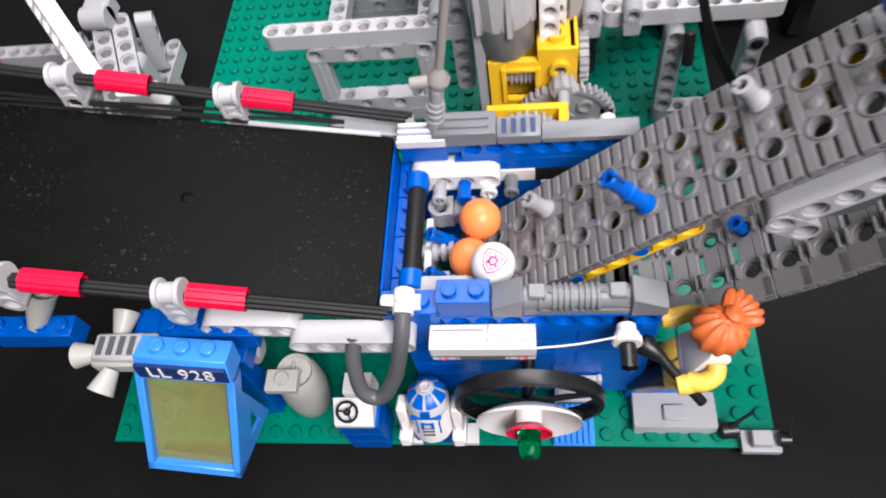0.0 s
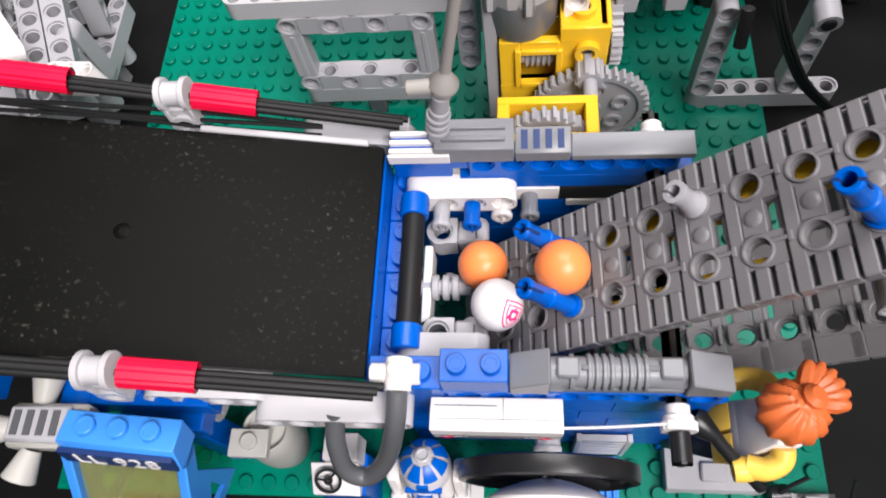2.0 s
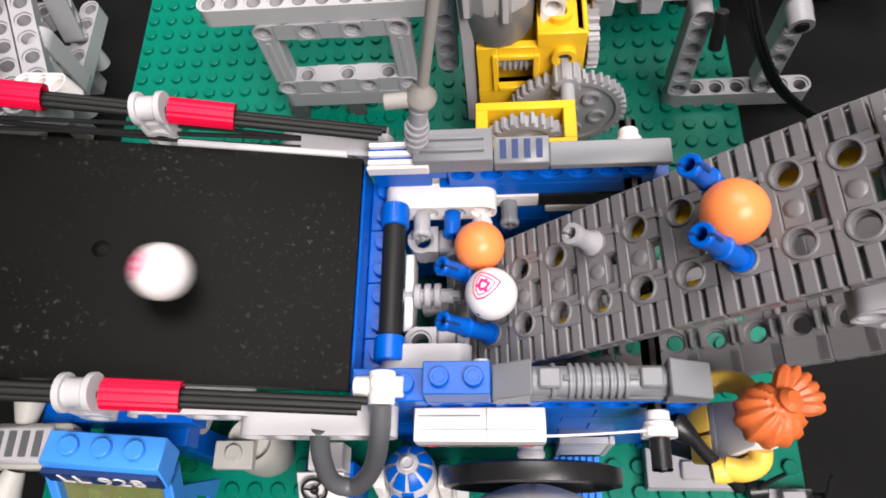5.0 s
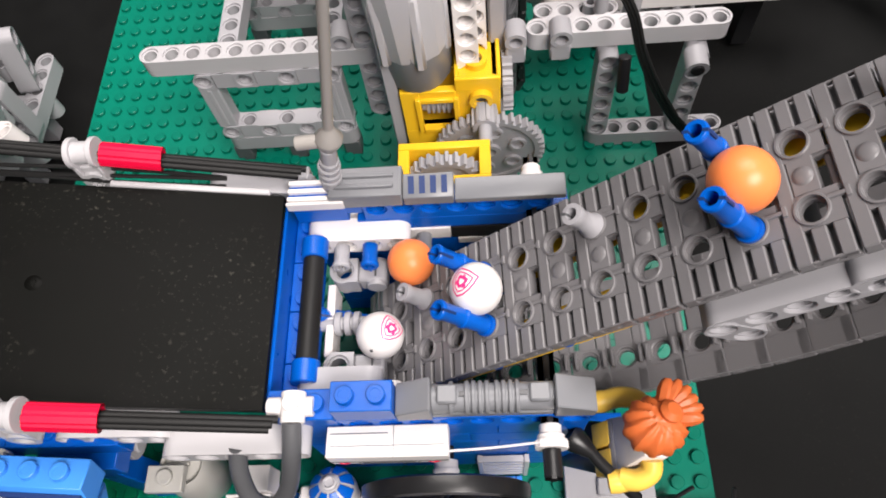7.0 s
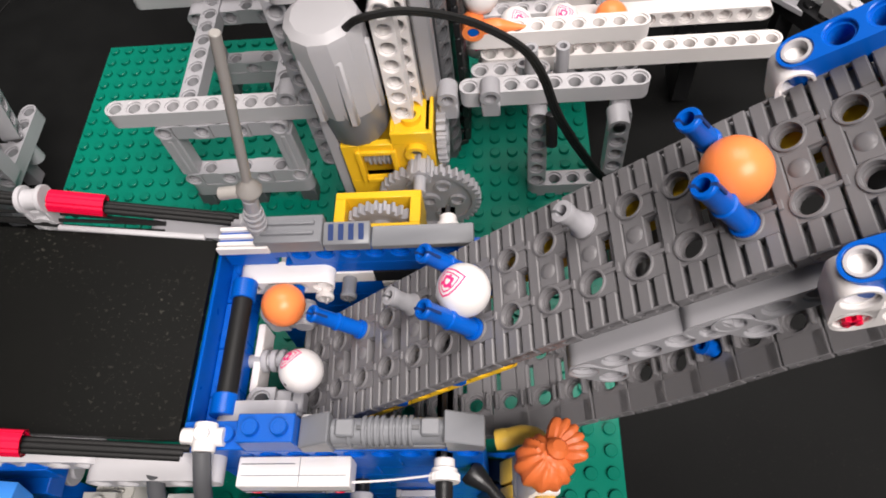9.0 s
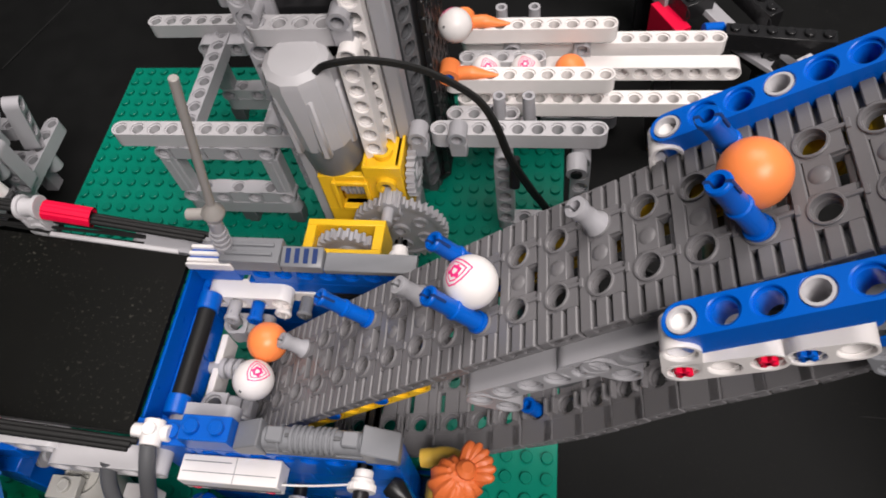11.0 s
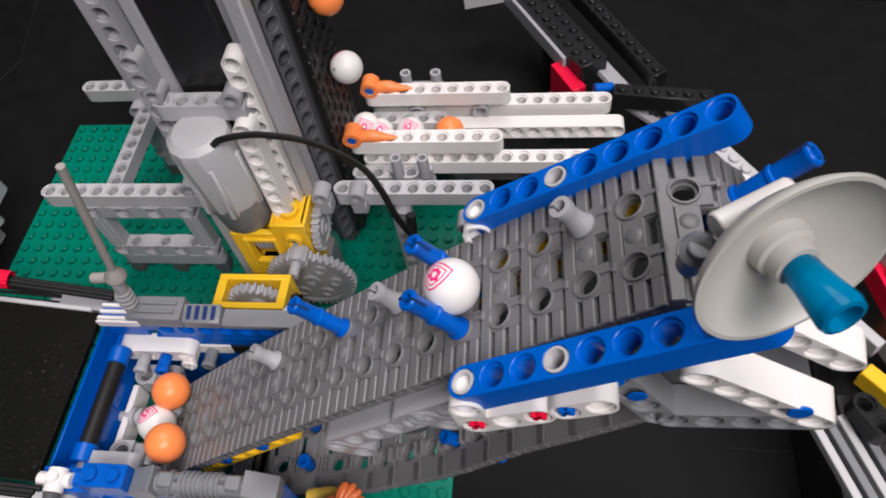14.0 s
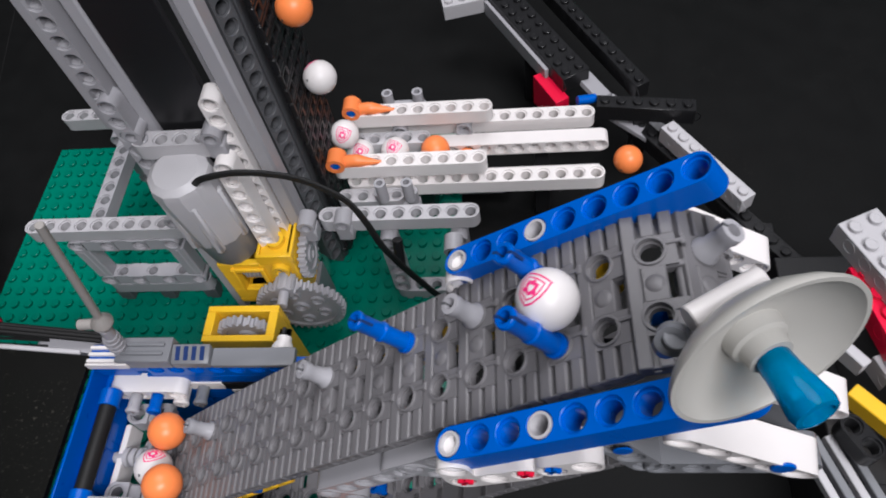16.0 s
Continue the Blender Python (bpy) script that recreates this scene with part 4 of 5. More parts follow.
def link_mesh():
    """One tread link, x along the belt, outer face at z = 0: wide ribs with narrow grooves, two pin sockets and a dimpled, slotted middle."""
    bm = bmesh.new()
    for y in (-7.75, 7.75):
        add_cell(bm, 0, 0, -3.6, 5.5, -3.85, 3.65, 1.75, False, False, 24, bore=2.4)
        bmesh.ops.translate(bm, verts=[v for v in bm.verts if not v.tag], vec=(0.2, y, -1.5))
        add_lathe(bm, (0.2, y, -0.6), (0, 0, 1), [(2.95, 0), (3.55, 0), (3.55, 1.25), (3.4, 1.4), (3.0, 1.4), (2.95, 1.2), (2.95, 0)], 24, closed=False)
        # the hook that ties the socket to the next link
        add_box(bm, 3.3, 7.6, y + 0.9, y + 1.8, -1.4, 0.75, 0.15)
        add_box(bm, 6.7, 7.7, y + 0.2, y + 2.5, -1.4, 0.85, 0.15)
        # guide lugs on the inner face, either side of the hole
        for x in (-4.3, 4.1):
            add_box(bm, x - 0.5, x + 0.5, y - 2.6, y + 2.6, -5.6, -3.2, 0.2)
        for v in bm.verts:
            v.tag = True
    for y0, y1, out in ((-18.6, -11.55, -1), (11.35, 18.6, 1)):
        add_box(bm, -5.8, 5.8, y0, y1, -3.3, -2.2, 0.15)
        for x0, x1 in ((-1.3, 1.65), (2.8, 5.6)):
            add_box(bm, x0, x1, y0, y1, -2.4, 0.4, 0.3)
    add_box(bm, -5.5, -2.45, -18.6, 18.6, -3.3, 0.4, 0.3)
    for y in (-18.35, 18.35):
        add_box(bm, -2.5, 5.6, y - 0.25, y + 0.25, -1.2, 0.15, 0.1)
    # middle web: a flat plate with a low dome, and an open slot beside it
    add_box(bm, -2.3, 2.9, -4.1, 4.1, -3.2, 0.2, 0.2)
    add_lathe(bm, (0.3, 0, 0.1), (0, 0, 1), [(2.2, 0), (1.9, 0.35), (1.2, 0.6), (0.4, 0.68)], 16)
    add_cyl(bm, (5.6, -4.2, -2.4), (0, 1, 0), 1.1, 8.4, 12)
    for y in (-4.4, 4.4):
        add_box(bm, 2.0, 7.2, y - 0.8, y + 0.8, -3.1, -0.6, 0.2)
    return mesh_of("tread_link", bm, TREAD, smooth=35)


conveyor = thing("tread_belt", "dark grey ribbed tread conveyor belt with blue and grey pins", "conveyor belt", pose(0, 0, 0, 0, 0, math.degrees(PSI)))
LINK_MESH = link_mesh()
LONG_PIN = pin_mesh("long_pin", 19.0, BLUE)
bm = bmesh.new()
add_lathe(bm, (0, 0, 0), (0, 0, 1), [(1.4, -0.5), (3.3, -0.5), (3.4, 0.8), (2.6, 2.2), (2.4, 6.5), (2.75, 7.2), (2.75, 9.2), (1.55, 9.3), (1.5, 5.0), (0.01, 5.0)], 20, closed=False)
add_box(bm, -0.35, 0.35, 1.5, 2.9, 6.5, 9.35, 0, 1)
SHORT_PIN = mesh_of("short_pin", bm, LIGHT, DARK)
bm = bmesh.new()
add_lathe(bm, (0, 0, -3.2), (0, 0, -1), [(2.4, 0), (2.4, 4), (2.7, 4.5), (2.7, 5.5), (1.5, 5.6), (1.4, 3)], 16)
PIN_TAIL = mesh_of("pin_tail", bm, BLUE)
# link number from the first carrier, side, kind of pin
PINS = [(0, -1, 1), (0, 1, 1), (-6, -1, 1), (-6, 1, 1), (6, -1, 1), (-10, 1, 1), (12, -1, 1), (12, 1, 1), (-26, -1, 1), (-26, 1, 1),
        (3, 1, 0), (-3, 1, 0), (-8, 1, 0), (-13, 1, 0), (-19, 1, 0), (9, 1, 0), (-22, 1, 0)]
links = []
for k in range(N_LINKS):
    ob = part("tread_link", LINK_MESH, TREAD, conveyor, "", loop_pose(START + k * LINK))
    links.append((k, ob))
for k, side, long in PINS:
    ob = links[k % N_LINKS][1]
    part("pin", LONG_PIN if long else SHORT_PIN, BLUE, ob, "blue slotted pin" if long else "pale grey short pin", at_mm(0, 7.75 * side, 0.3, 0, 0, 70))
    if long:
        part("pin_tail", PIN_TAIL, BLUE, ob, "blue pin end", at_mm(0, 7.75 * side, 0))


def on_slope(s, y, h):
    return slope_point(s, y, h)[0]


# side frames of the conveyor
side = thing("conveyor_frame", "yellow, grey and white beam frame inside the tread belt", "frame")
for y in (38.6, 61.0):
    for s0 in ((58, 124, 190) if y > 50 else (58,)):
        lift_arm(8 if s0 < 180 else 7, on_slope(s0, y, -8.5), on_slope(s0 + 56, y, -8.5), (0, 1, 0), YELLOW, "yellow beam", side)
    for s0 in (76, 100):
        bm = bmesh.new()
        add_cyl(bm, (0, 0, 0), (0, -1, 0), 2.4, 1.2)
        part("pin", bm, BLUE, side, "blue pin end", Matrix.Translation(on_slope(s0 - 2, y - 3.6, -8.4) * MM))
lift_arm(5, on_slope(138, 31.2, -10.5), on_slope(170, 31.2, -11), (0, 1, 0), LIGHT, "light grey lift arm", side)
lift_arm(5, on_slope(138, 68.6, -10.5), on_slope(170, 68.6, -11), (0, 1, 0), LIGHT, "", side)
lift_arm(6, on_slope(168, 68.2, -9.5), on_slope(208, 68.2, -9.0), (0, 1, 0), LIGHT, "", side)
lift_arm(2, on_slope(137, 31.0, -11.5), on_slope(140, 31.0, -19), (0, 1, 0), LIGHT, "", side)
lift_arm(6, on_slope(168, 31.2, -9.5), on_slope(208, 31.2, -9.0), (0, 1, 0), LIGHT, "", side)
lift_arm(2, on_slope(174, 31.0, -10), on_slope(177, 31.0, -17), (0, 1, 0), LIGHT, "", side)
for s0 in (150, 205):
    bm = bmesh.new()
    add_cyl(bm, (0, 38, 0), (0, 1, 0), 9, 26)
    part("roller", bm, DARK, side, "dark roller", Matrix.Translation(Vector((*[on_slope(s0, 0, -22)[0]], 0, on_slope(s0, 0, -22)[2])) * MM))

# blue guide arms on both sides of the upper end
ARM_A = math.radians(33.0)
for y, label in ((28.5, "blue nine-hole guide arm beside the belt"), (76.3, "blue nine-hole guide arm behind the belt")):
    arm = thing("guide_arm", label, "guide arm", group="guide arms")
    p = Vector((129.2 + 2.2, y, 161.6 - 3.2))
    q = p + Vector((math.cos(ARM_A), 0, math.sin(ARM_A))) * 64
    lift_arm(9, p, q, (-math.sin(ARM_A), 0, math.cos(ARM_A)), BLUE, "", arm)
    for k in (0, 3):
        o = p + (q - p) * (k / 8)
        bm = bmesh.new()
        add_lathe(bm, (0, 0, 0), (-math.sin(ARM_A), 0, math.cos(ARM_A)), [(2.9, 2.4), (2.9, 3.95), (2.3, 3.95), (2.1, -3), (0.01, -3)], 18, closed=False)
        part("pin", bm, PALE, arm, "pale hollow pin", Matrix.Translation(o * MM))
    # white and red connectors below the arm
    c0 = p + Vector((0.5, -1, -11))
    c1 = c0 + Vector((math.cos(ARM_A - 0.1), 0, math.sin(ARM_A - 0.1))) * 16
    lift_arm(3, c0, c1, (0, 1, 0), WHITE, "white lift arm with red axle ends", arm)
    lift_arm(2, c0 + Vector((-0.5, 0, 1)), c0 + Vector((-2, 0, 9)), (0, 1, 0), WHITE, "", arm)
    lift_arm(2, c1 + Vector((6.0, 0, 3.3)), c1 + Vector((6.0, 0, 3.3)) + (c1 - c0), (0, 1, 0), WHITE, "", arm)
    for o, mat in ((c0, RED), (c1, RED), (c1 + Vector((6.0, 0, 3.3)), BLUE)):
        bm = bmesh.new()
        add_box(bm, -1.9, 1.9, -4.1, 0, -0.6, 0.6, 0.1)
        add_box(bm, -0.6, 0.6, -4.1, 0, -1.9, 1.9, 0.1)
        part("axle_end", bm, mat, arm, "red axle end" if mat is RED else "blue axle end", Matrix.Translation(o * MM) @ pose(0, 0, 0, 0, 20, 0))


def build_upper_frame():
    u = thing("chute_frame", "white and grey beams holding the dish above the belt", "frame")
    y = 33.4
    lift_arm(4, (162.2, y, 162.7), (174.7, y, 141.6), (0, 1, 0), GREY, "grey bent beam", u)
    lift_arm(5, (178.1, y, 140.3), (205.4, y, 142.0), (0, 1, 0), GREY, "", u)
    for o in ((162.2, y - 3.9, 162.7), (167.8, y - 3.9, 155.2)):
        bm = bmesh.new()
        add_cyl(bm, (0, 0, 0), (0, -1, 0), 2.3, 0.5)
        part("pin", bm, BLUE, u, "blue pin", at_mm(*o))
    bm = bmesh.new()
    vs = [(164.2, 165.7), (180.2, 165.7), (209.4, 145.0), (209.4, 139.0), (178.1, 137.3)]
    lo = [bm.verts.new((x, 37.6, z)) for x, z in vs]
    hi = [bm.verts.new((x, 52, z)) for x, z in vs]
    bm.faces.new(lo)
    bm.faces.new(hi[::-1])
    for k in range(5):
        bm.faces.new((lo[k], lo[(k + 1) % 5], hi[(k + 1) % 5], hi[k]))
    bmesh.ops.recalc_face_normals(bm, faces=bm.faces)
    part("panel", bm, DARK, u, "dark grey panel")
    lift_arm(5, (177.6, 28.2, 176.5), (203.4, 27.6, 158.2), (0, 1, 0.2), WHITE, "white lift arm", u)
    lift_arm(5, (186, 41.5, 178), (211.5, 40.3, 160), (0, 1, 0.2), WHITE, "", u)
    lift_arm(5, (177.6, 79.0, 175.0), (203.4, 79.0, 157.0), (0, 1, 0.2), WHITE, "", u)
    bm = bmesh.new()
    add_cyl(bm, (198.6, 24.0, 163.6), (0, -1, 0), 2.6, 0.8)
    part("pin", bm, BLUE, u)
    bm = bmesh.new()
    add_cyl(bm, (170.5, 31.5, 206), (0, -0.3, 1), 2.2, 11)
    add_ring(bm, (170.3, 29.4, 214.4), (-0.3, -0.8, 0.6), 2.6, 1.5, 2.2, 18)
    part("pin", bm, GREY, u, "grey pin")


build_upper_frame()


def build_dish():
    d = thing("radar_dish", "pale grey radar dish with a clear blue cone", "dish")
    c, n = Vector((183.6, 24.8, 216.2)), Vector((0.37, -0.91, 0.18)).normalized()
    bm = bmesh.new()
    add_lathe(bm, c - n * 7.5, n, [(3.2, -1.6), (3.6, 0), (7.8, 0.8), (12.0, 2.4), (14.9, 4.8), (16.2, 6.4), (16.2, 7.2), (15.4, 7.2), (14.3, 5.8), (11.4, 3.8), (7.8, 2.4), (5.0, 2.3), (4.6, 4.6), (3.9, 5.0), (3.5, 7.4), (0.01, 7.4)], 56, closed=False)
    part("dish", bm, TAN, d)
    bm = bmesh.new()
    add_lathe(bm, c - n * 0.2, n, [(2.5, 0), (2.8, 0.6), (2.9, 3.0), (3.7, 9.2), (3.4, 10.4), (2.6, 10.6), (2.3, 8)], 14)
    part("cone", bm, TBLUE, d, "clear blue cone")
    bm = bmesh.new()
    p, q = Vector((171.8, 29.4, 219.6)), Vector((183.2, 35.6, 220.6))
    add_cyl(bm, p, q - p, 2.3, (q - p).length)
    part("stem", bm, WHITE, d, "white stem")
    bm = bmesh.new()
    add_path_tube(bm, [c - n * 5, Vector((181, 33.5, 217)), Vector((182, 37, 205)), Vector((188, 36, 182))], 2.2, 10)
    part("post", bm, LIGHT, d)


build_dish()


# ---- motor, gearbox and lift tower behind ----
def open_frame(w, h, mat, seg=20):
    """An open frame in the xz plane, w by h holes, lower left hole at the origin: face holes at every second place, cross holes between, plain sides."""
    face, cross = bmesh.new(), bmesh.new()
    for j in (0, h - 1):
        for i in range(w):
            ends = ("l" if i == 0 else "") + ("r" if i == w - 1 else "") + "bt"
            if i % 2 == 0:
                add_cell(face, 8 * i, 8 * j, -4, 4, -3.9, 3.9, 3.9, i == 0, i == w - 1, seg, sides=ends, smooth_r=3.9)
            else:
                add_cell(cross, 8 * i, 0, -4, 4, -3.5, 3.5, 3.9, False, False, seg, sides="bt")
                bmesh.ops.translate(cross, verts=[v for v in cross.verts if not v.tag], vec=(0, 0, 8 * j))
            for v in cross.verts:
                v.tag = True
    bmesh.ops.rotate(face, verts=face.verts, cent=(0, 0, 0), matrix=Matrix.Rotation(radians(90), 3, "X"))
    for i in (0, w - 1):
        x = 8 * i
        add_box(cross, x - 3.9, x + 3.9, -3.5, 3.5, 3.6, 8 * h - 11.6, 0.5)
        add_box(cross, x - 1.0, x + 1.0, -3.8, 3.8, 5.0, 8 * h - 13.0, 0.3)
    tmp = bpy.data.meshes.new("frame_faces")
    face.to_mesh(tmp)
    cross.from_mesh(tmp)
    face.free()
    bpy.data.meshes.remove(tmp)
    bmesh.ops.recalc_face_normals(cross, faces=cross.faces)
    return mesh_of("open_frame", cross, mat, smooth=35)


tower = thing("lift_tower", "grey and white beam tower of a ball lift on green baseplate", "beam tower")
F7 = open_frame(7, 5, LIGHT)
part("open_frame", F7, LIGHT, tower, "light grey open frame", at_mm(-67.5, 158.6, 21))
part("open_frame", F7, LIGHT, tower, "", at_mm(-67.5, 226, 19.5))
for y in (157, 222):
    for x in (84, 116):
        lift_arm(6, (x, y, 12), (x, y, 52), (0, 1, 0), LIGHT, "light grey upright", tower)
    lift_arm(7, (84, y, 4), (132, y, 4), (0, 0, 1), LIGHT, "", tower)
for y in (158.6, 226):
    lift_arm(7, (-67.5, y, 13), (-19.5, y, 13), (0, 0, 1), LIGHT, "", tower)
    for x in (-67.5, -43.5, -19.5):
        bm = bmesh.new()
        add_box(bm, x - 3.6, x + 3.6, y - 3.4, y + 3.4, 0, 9.2, 0.4)
        part("foot", bm, DARK, tower, "dark grey foot")
lift_arm(11, (-84, 159.5, 61), (-4, 159.5, 61), (0, 0, 1), PALE, "pale lift arm", tower)
lift_arm(9, (58, 161, 61), (122, 161, 61), (0, 0, 1), PALE, "", tower)
lift_arm(9, (-94, 233.5, 57), (-30, 233.5, 57), (0, 0, 1), PALE, "", tower)
for x in (-59, -19):
    lift_arm(9, (x, 164, 53), (x, 228, 53), (0, 0, 1), LIGHT, "light grey lift arm", tower)
# uprights
for x, y, mat in ((-3.5, 160, LIGHT), (36.0, 158.6, WHITE)):
    lift_arm(15, (x, y, 30), (x, y, 142), (0, 1, 0), mat, "upright lift arm", tower)
    lift_arm(15, (x, y + 15, 30), (x, y + 15, 142), (1, 0, 0), LIGHT, "", tower)
    lift_arm(15, (x, y + 15, 142), (x, y + 15, 254), (1, 0, 0), LIGHT, "", tower)
lift_arm(5, (-0.5, 158, 119), (31, 158, 119), (0, 0, 1), PALE, "", tower)
lift_arm(12, (33.0, 150.4, 28), (33.0, 150.4, 116), (0, 1, 0), WHITE, "white upright in front of the tower", tower)
lift_arm(15, (-5.5, 163, 130), (-5.5, 163, 242), (0, 1, 0), LIGHT, "", tower)
for box in ((40.6, 47, 157.5, 166, 44, 214), (-0.2, 5.6, 163.6, 172, 70, 254), (-12.5, -7.6, 159, 166, 128, 254)):
    bm = bmesh.new()
    add_box(bm, *box, 0.9)
    part("smooth_beam", bm, LIGHT, tower, "smooth light grey beam")
bm = bmesh.new()
add_box(bm, 6.0, 31, 164, 167, 20, 250, 0.3)
part("back_panel", bm, BLACK, tower, "glossy black panel between the uprights")
# connectors
for x, y, z in ((50, 156, 67), (66, 157, 66), (-12, 160, 68), (-2, 160, 126), (31.5, 155, 128), (31.5, 155, 112)):
    bm = bmesh.new()
    add_ring(bm, (x, y - 4, z), (0, 1, 0), 3.9, 2.4, 8, 20)
    add_box(bm, x - 3.6, x + 3.6, y - 3.6, y + 3.6, z - 11, z - 3.3, 0.6)
    part("connector", bm, LIGHT, tower, "light grey axle connector")
for x in (82, 94):
    bm = bmesh.new()
    add_ring(bm, (x, 172, 60), (0, 0, 1), 2.6, 1.5, 12, 16)
    part("pin", bm, LIGHT, tower)
for o, ax, r, h in (((114, 152, 55), (0, -1, -0.1), 2.4, 7), ((89, 152.0, 57), (0, -0.4, -1), 2.3, 14)):
    bm = bmesh.new()
    add_cyl(bm, o, ax, r, h)
    part("axle_stub", bm, BLACK, tower)
bm = bmesh.new()
add_ring(bm, (114, 154, 55), (0, -1, -0.1), 4.2, 2.4, 8, 20)
part("axle_bush", bm, LIGHT, tower)


def build_motor():
    m = thing("motor", "grey electric toy motor with a rounded top and black cable", "motor")
    bm = bmesh.new()
    prof = []
    # eight-sided ribbed housing
    for z, r in ((58, 10.6), (61, 12.2), (80, 12.8)):
        prof.append((r, z))
    add_lathe(bm, (17, 154.5, 0), (-0.03, -0.06, 1), prof, 16)
    part("lower_housing", bm, GREY, m, "darker grey lower housing")
    bm = bmesh.new()
    add_lathe(bm, (17, 154.5, 0), (-0.03, -0.06, 1), [(13.0, 77), (13.2, 79), (13.2, 112), (12.4, 115.0), (9.5, 117.0), (3, 117.6)], 12)
    part("upper_housing", bm, PALE, m, "pale grey upper housing", smooth=25)
    for k in range(6):
        a0 = 2 * math.pi * (k + 0.5) / 6 + 0.3
        bm = bmesh.new()
        add_box(bm, 14.2 + 12.2 * math.cos(a0) - 1.8, 14.2 + 12.2 * math.cos(a0) + 1.8, 149 + 12.2 * math.sin(a0) - 1.8, 149 + 12.2 * math.sin(a0) + 1.8, 74, 106, 0.9)
        part("rib", bm, PALE, m)
    bm = bmesh.new()
    for k in range(3):
        add_path_tube(bm, [(x + 0.9 * k * w, y - 0.3 * k * w, z + 0.9 * k) for x, y, z, w in ((22, 141, 114, 0), (28, 140, 119, 0.2), (42, 142, 119, 0.3), (60, 144, 112, 0.4), (76, 141, 103, 0.6), (83, 137, 94, 0.8), (87.5, 134, 80, 0.9), (92, 133, 69, 1), (98, 132, 57, 1), (107, 130, 43, 1), (121, 125, 33, 0.9), (146, 118, 24, 0.8))], 0.75, 8)
    part("cable", bm, RUBBER, m, "flat black cable")


build_motor()


turning = []   # gear, its place, its speed in degrees a second


def build_gearbox():
    g = thing("gearbox", "yellow gearbox housing with grey gears beneath the motor", "gearbox")
    # housing walls round an open window, a lower shoulder, and a rimmed top
    for box in ((8, 44, 140, 143, 27, 36), (8, 15, 140, 143, 36, 58), (28, 44, 140, 143, 36, 58), (15, 28, 140, 143, 53, 58), (8, 11, 143.1, 161, 27, 62),
                (41, 44, 143.1, 161, 27, 62), (8, 44, 158, 161.1, 27, 62), (8, 44, 139.8, 161, 24, 27.2), (28, 43.9, 141.2, 161, 57.8, 62),
                (28, 44.2, 139.9, 141.4, 57.8, 64), (42.8, 44.3, 141.5, 161, 62, 64), (28, 42.7, 159.6, 161.1, 62, 64), (28, 29.4, 141.5, 159.5, 62, 64),
                (13.2, 15.2, 138.6, 140.1, 36, 55), (27, 29, 138.6, 140.1, 36, 55), (15.2, 27, 138.6, 140.1, 53, 55), (15.2, 27, 138.6, 140.1, 36, 38)):
        bm = bmesh.new()
        add_box(bm, *box, 0.3)
        part("housing_wall", bm, YELLOW, g)
    bm = bmesh.new()
    add_box(bm, 11.2, 40.8, 151, 152.5, 27.4, 57.6, 0.2)
    part("housing_wall", bm, YELLOW, g)
    for o, ax in (((37, 140.1, 54), (0, -1, 0)), ((35.5, 149, 62), (0, 0, 1))):
        bm = bmesh.new()
        add_ring(bm, o, ax, 4.2, 2.5, 2.6, 22)
        add_cyl(bm, o, ax, 2.5, 0.4, 16, 1)
        part("stud_ring", bm, (YELLOW, DARK), g)
    bm = bmesh.new()
    prof = [(3.0, 0)]
    for k in range(5):
        prof += [(3.1, 1.6 + 1.9 * k), (4.3, 1.9 + 1.9 * k), (4.3, 2.7 + 1.9 * k), (3.1, 3.0 + 1.9 * k)]
    add_lathe(bm, (15, 146, 45), (1, 0, 0), prof + [(3.0, 13)], 20)
    part("worm", bm, LIGHT, g, "grey worm gear")
    bm = bmesh.new()
    add_box(bm, 3.0, 7.4, 141.5, 160, 14, 108, 0.4)
    part("side_beam", bm, LIGHT, g, "grey upright side beam")
    bm = bmesh.new()
    add_gear(bm, (0, 0, 0), (0, 1, 0), 40, 1.0, 4.0, 6)
    turning.append((part("gear", bm, LIGHT, g, "large light grey gear wheel", at_mm(39.5, 133.5, 28)), (39.5, 133.5, 28), -48.0))
    bm = bmesh.new()
    add_gear(bm, (0, 0, 0), (1, 0, 0), 20, 1.0, 3.6, 0)
    part("gear", bm, LIGHT, g, "", at_mm(45, 150, 50))
    bm = bmesh.new()
    add_gear(bm, (0, 0, 0), (0, 1, 0), 8, 1.0, 8, 0)
    add_cyl(bm, (0, -7, 0), (0, 1, 0), 2.4, 16)
    turning.append((part("pinion", bm, LIGHT, g, "small grey pinion", at_mm(38, 131, 48)), (38, 131, 48), 240.0))
    bm = bmesh.new()
    add_box(bm, 12, 46, 144, 160, 0, 27.2, 0.4)
    part("support", bm, GREY, g)

    y = thing("gear_frame", "yellow open gear frame holding a grey crown gear", "gear frame")
    bm = bmesh.new()
    add_box(bm, 7.5, 39.5, 104.5, 107.5, 38, 54.3, 0.3)
    add_box(bm, 7.5, 39.5, 118.5, 121.5, 38, 54.3, 0.3)
    add_box(bm, 7.5, 11.5, 107.4, 118.6, 38, 54.3, 0.3)
    add_box(bm, 35.5, 39.5, 107.4, 118.6, 38, 54.3, 0.3)
    add_box(bm, 8, 39, 105, 121, 0, 38.2, 0.3)
    part("frame", bm, YELLOW, y)
    bm = bmesh.new()
    add_gear(bm, (0, 0, 0), (0, 1, 0), 24, 1.0, 4.2, 0)
    add_cyl(bm, (0, -3, 0), (0, 1, 0), 3.4, 10)
    turning.append((part("gear", bm, LIGHT, y, "grey gear wheel", at_mm(23.5, 111, 44.5)), (23.5, 111, 44.5), 80.0))


build_gearbox()


# ---- chain lift and ball rails ----
CHAIN_RATE, CHAIN_PITCH, CHAIN_N = 5.2, 7.8, 64


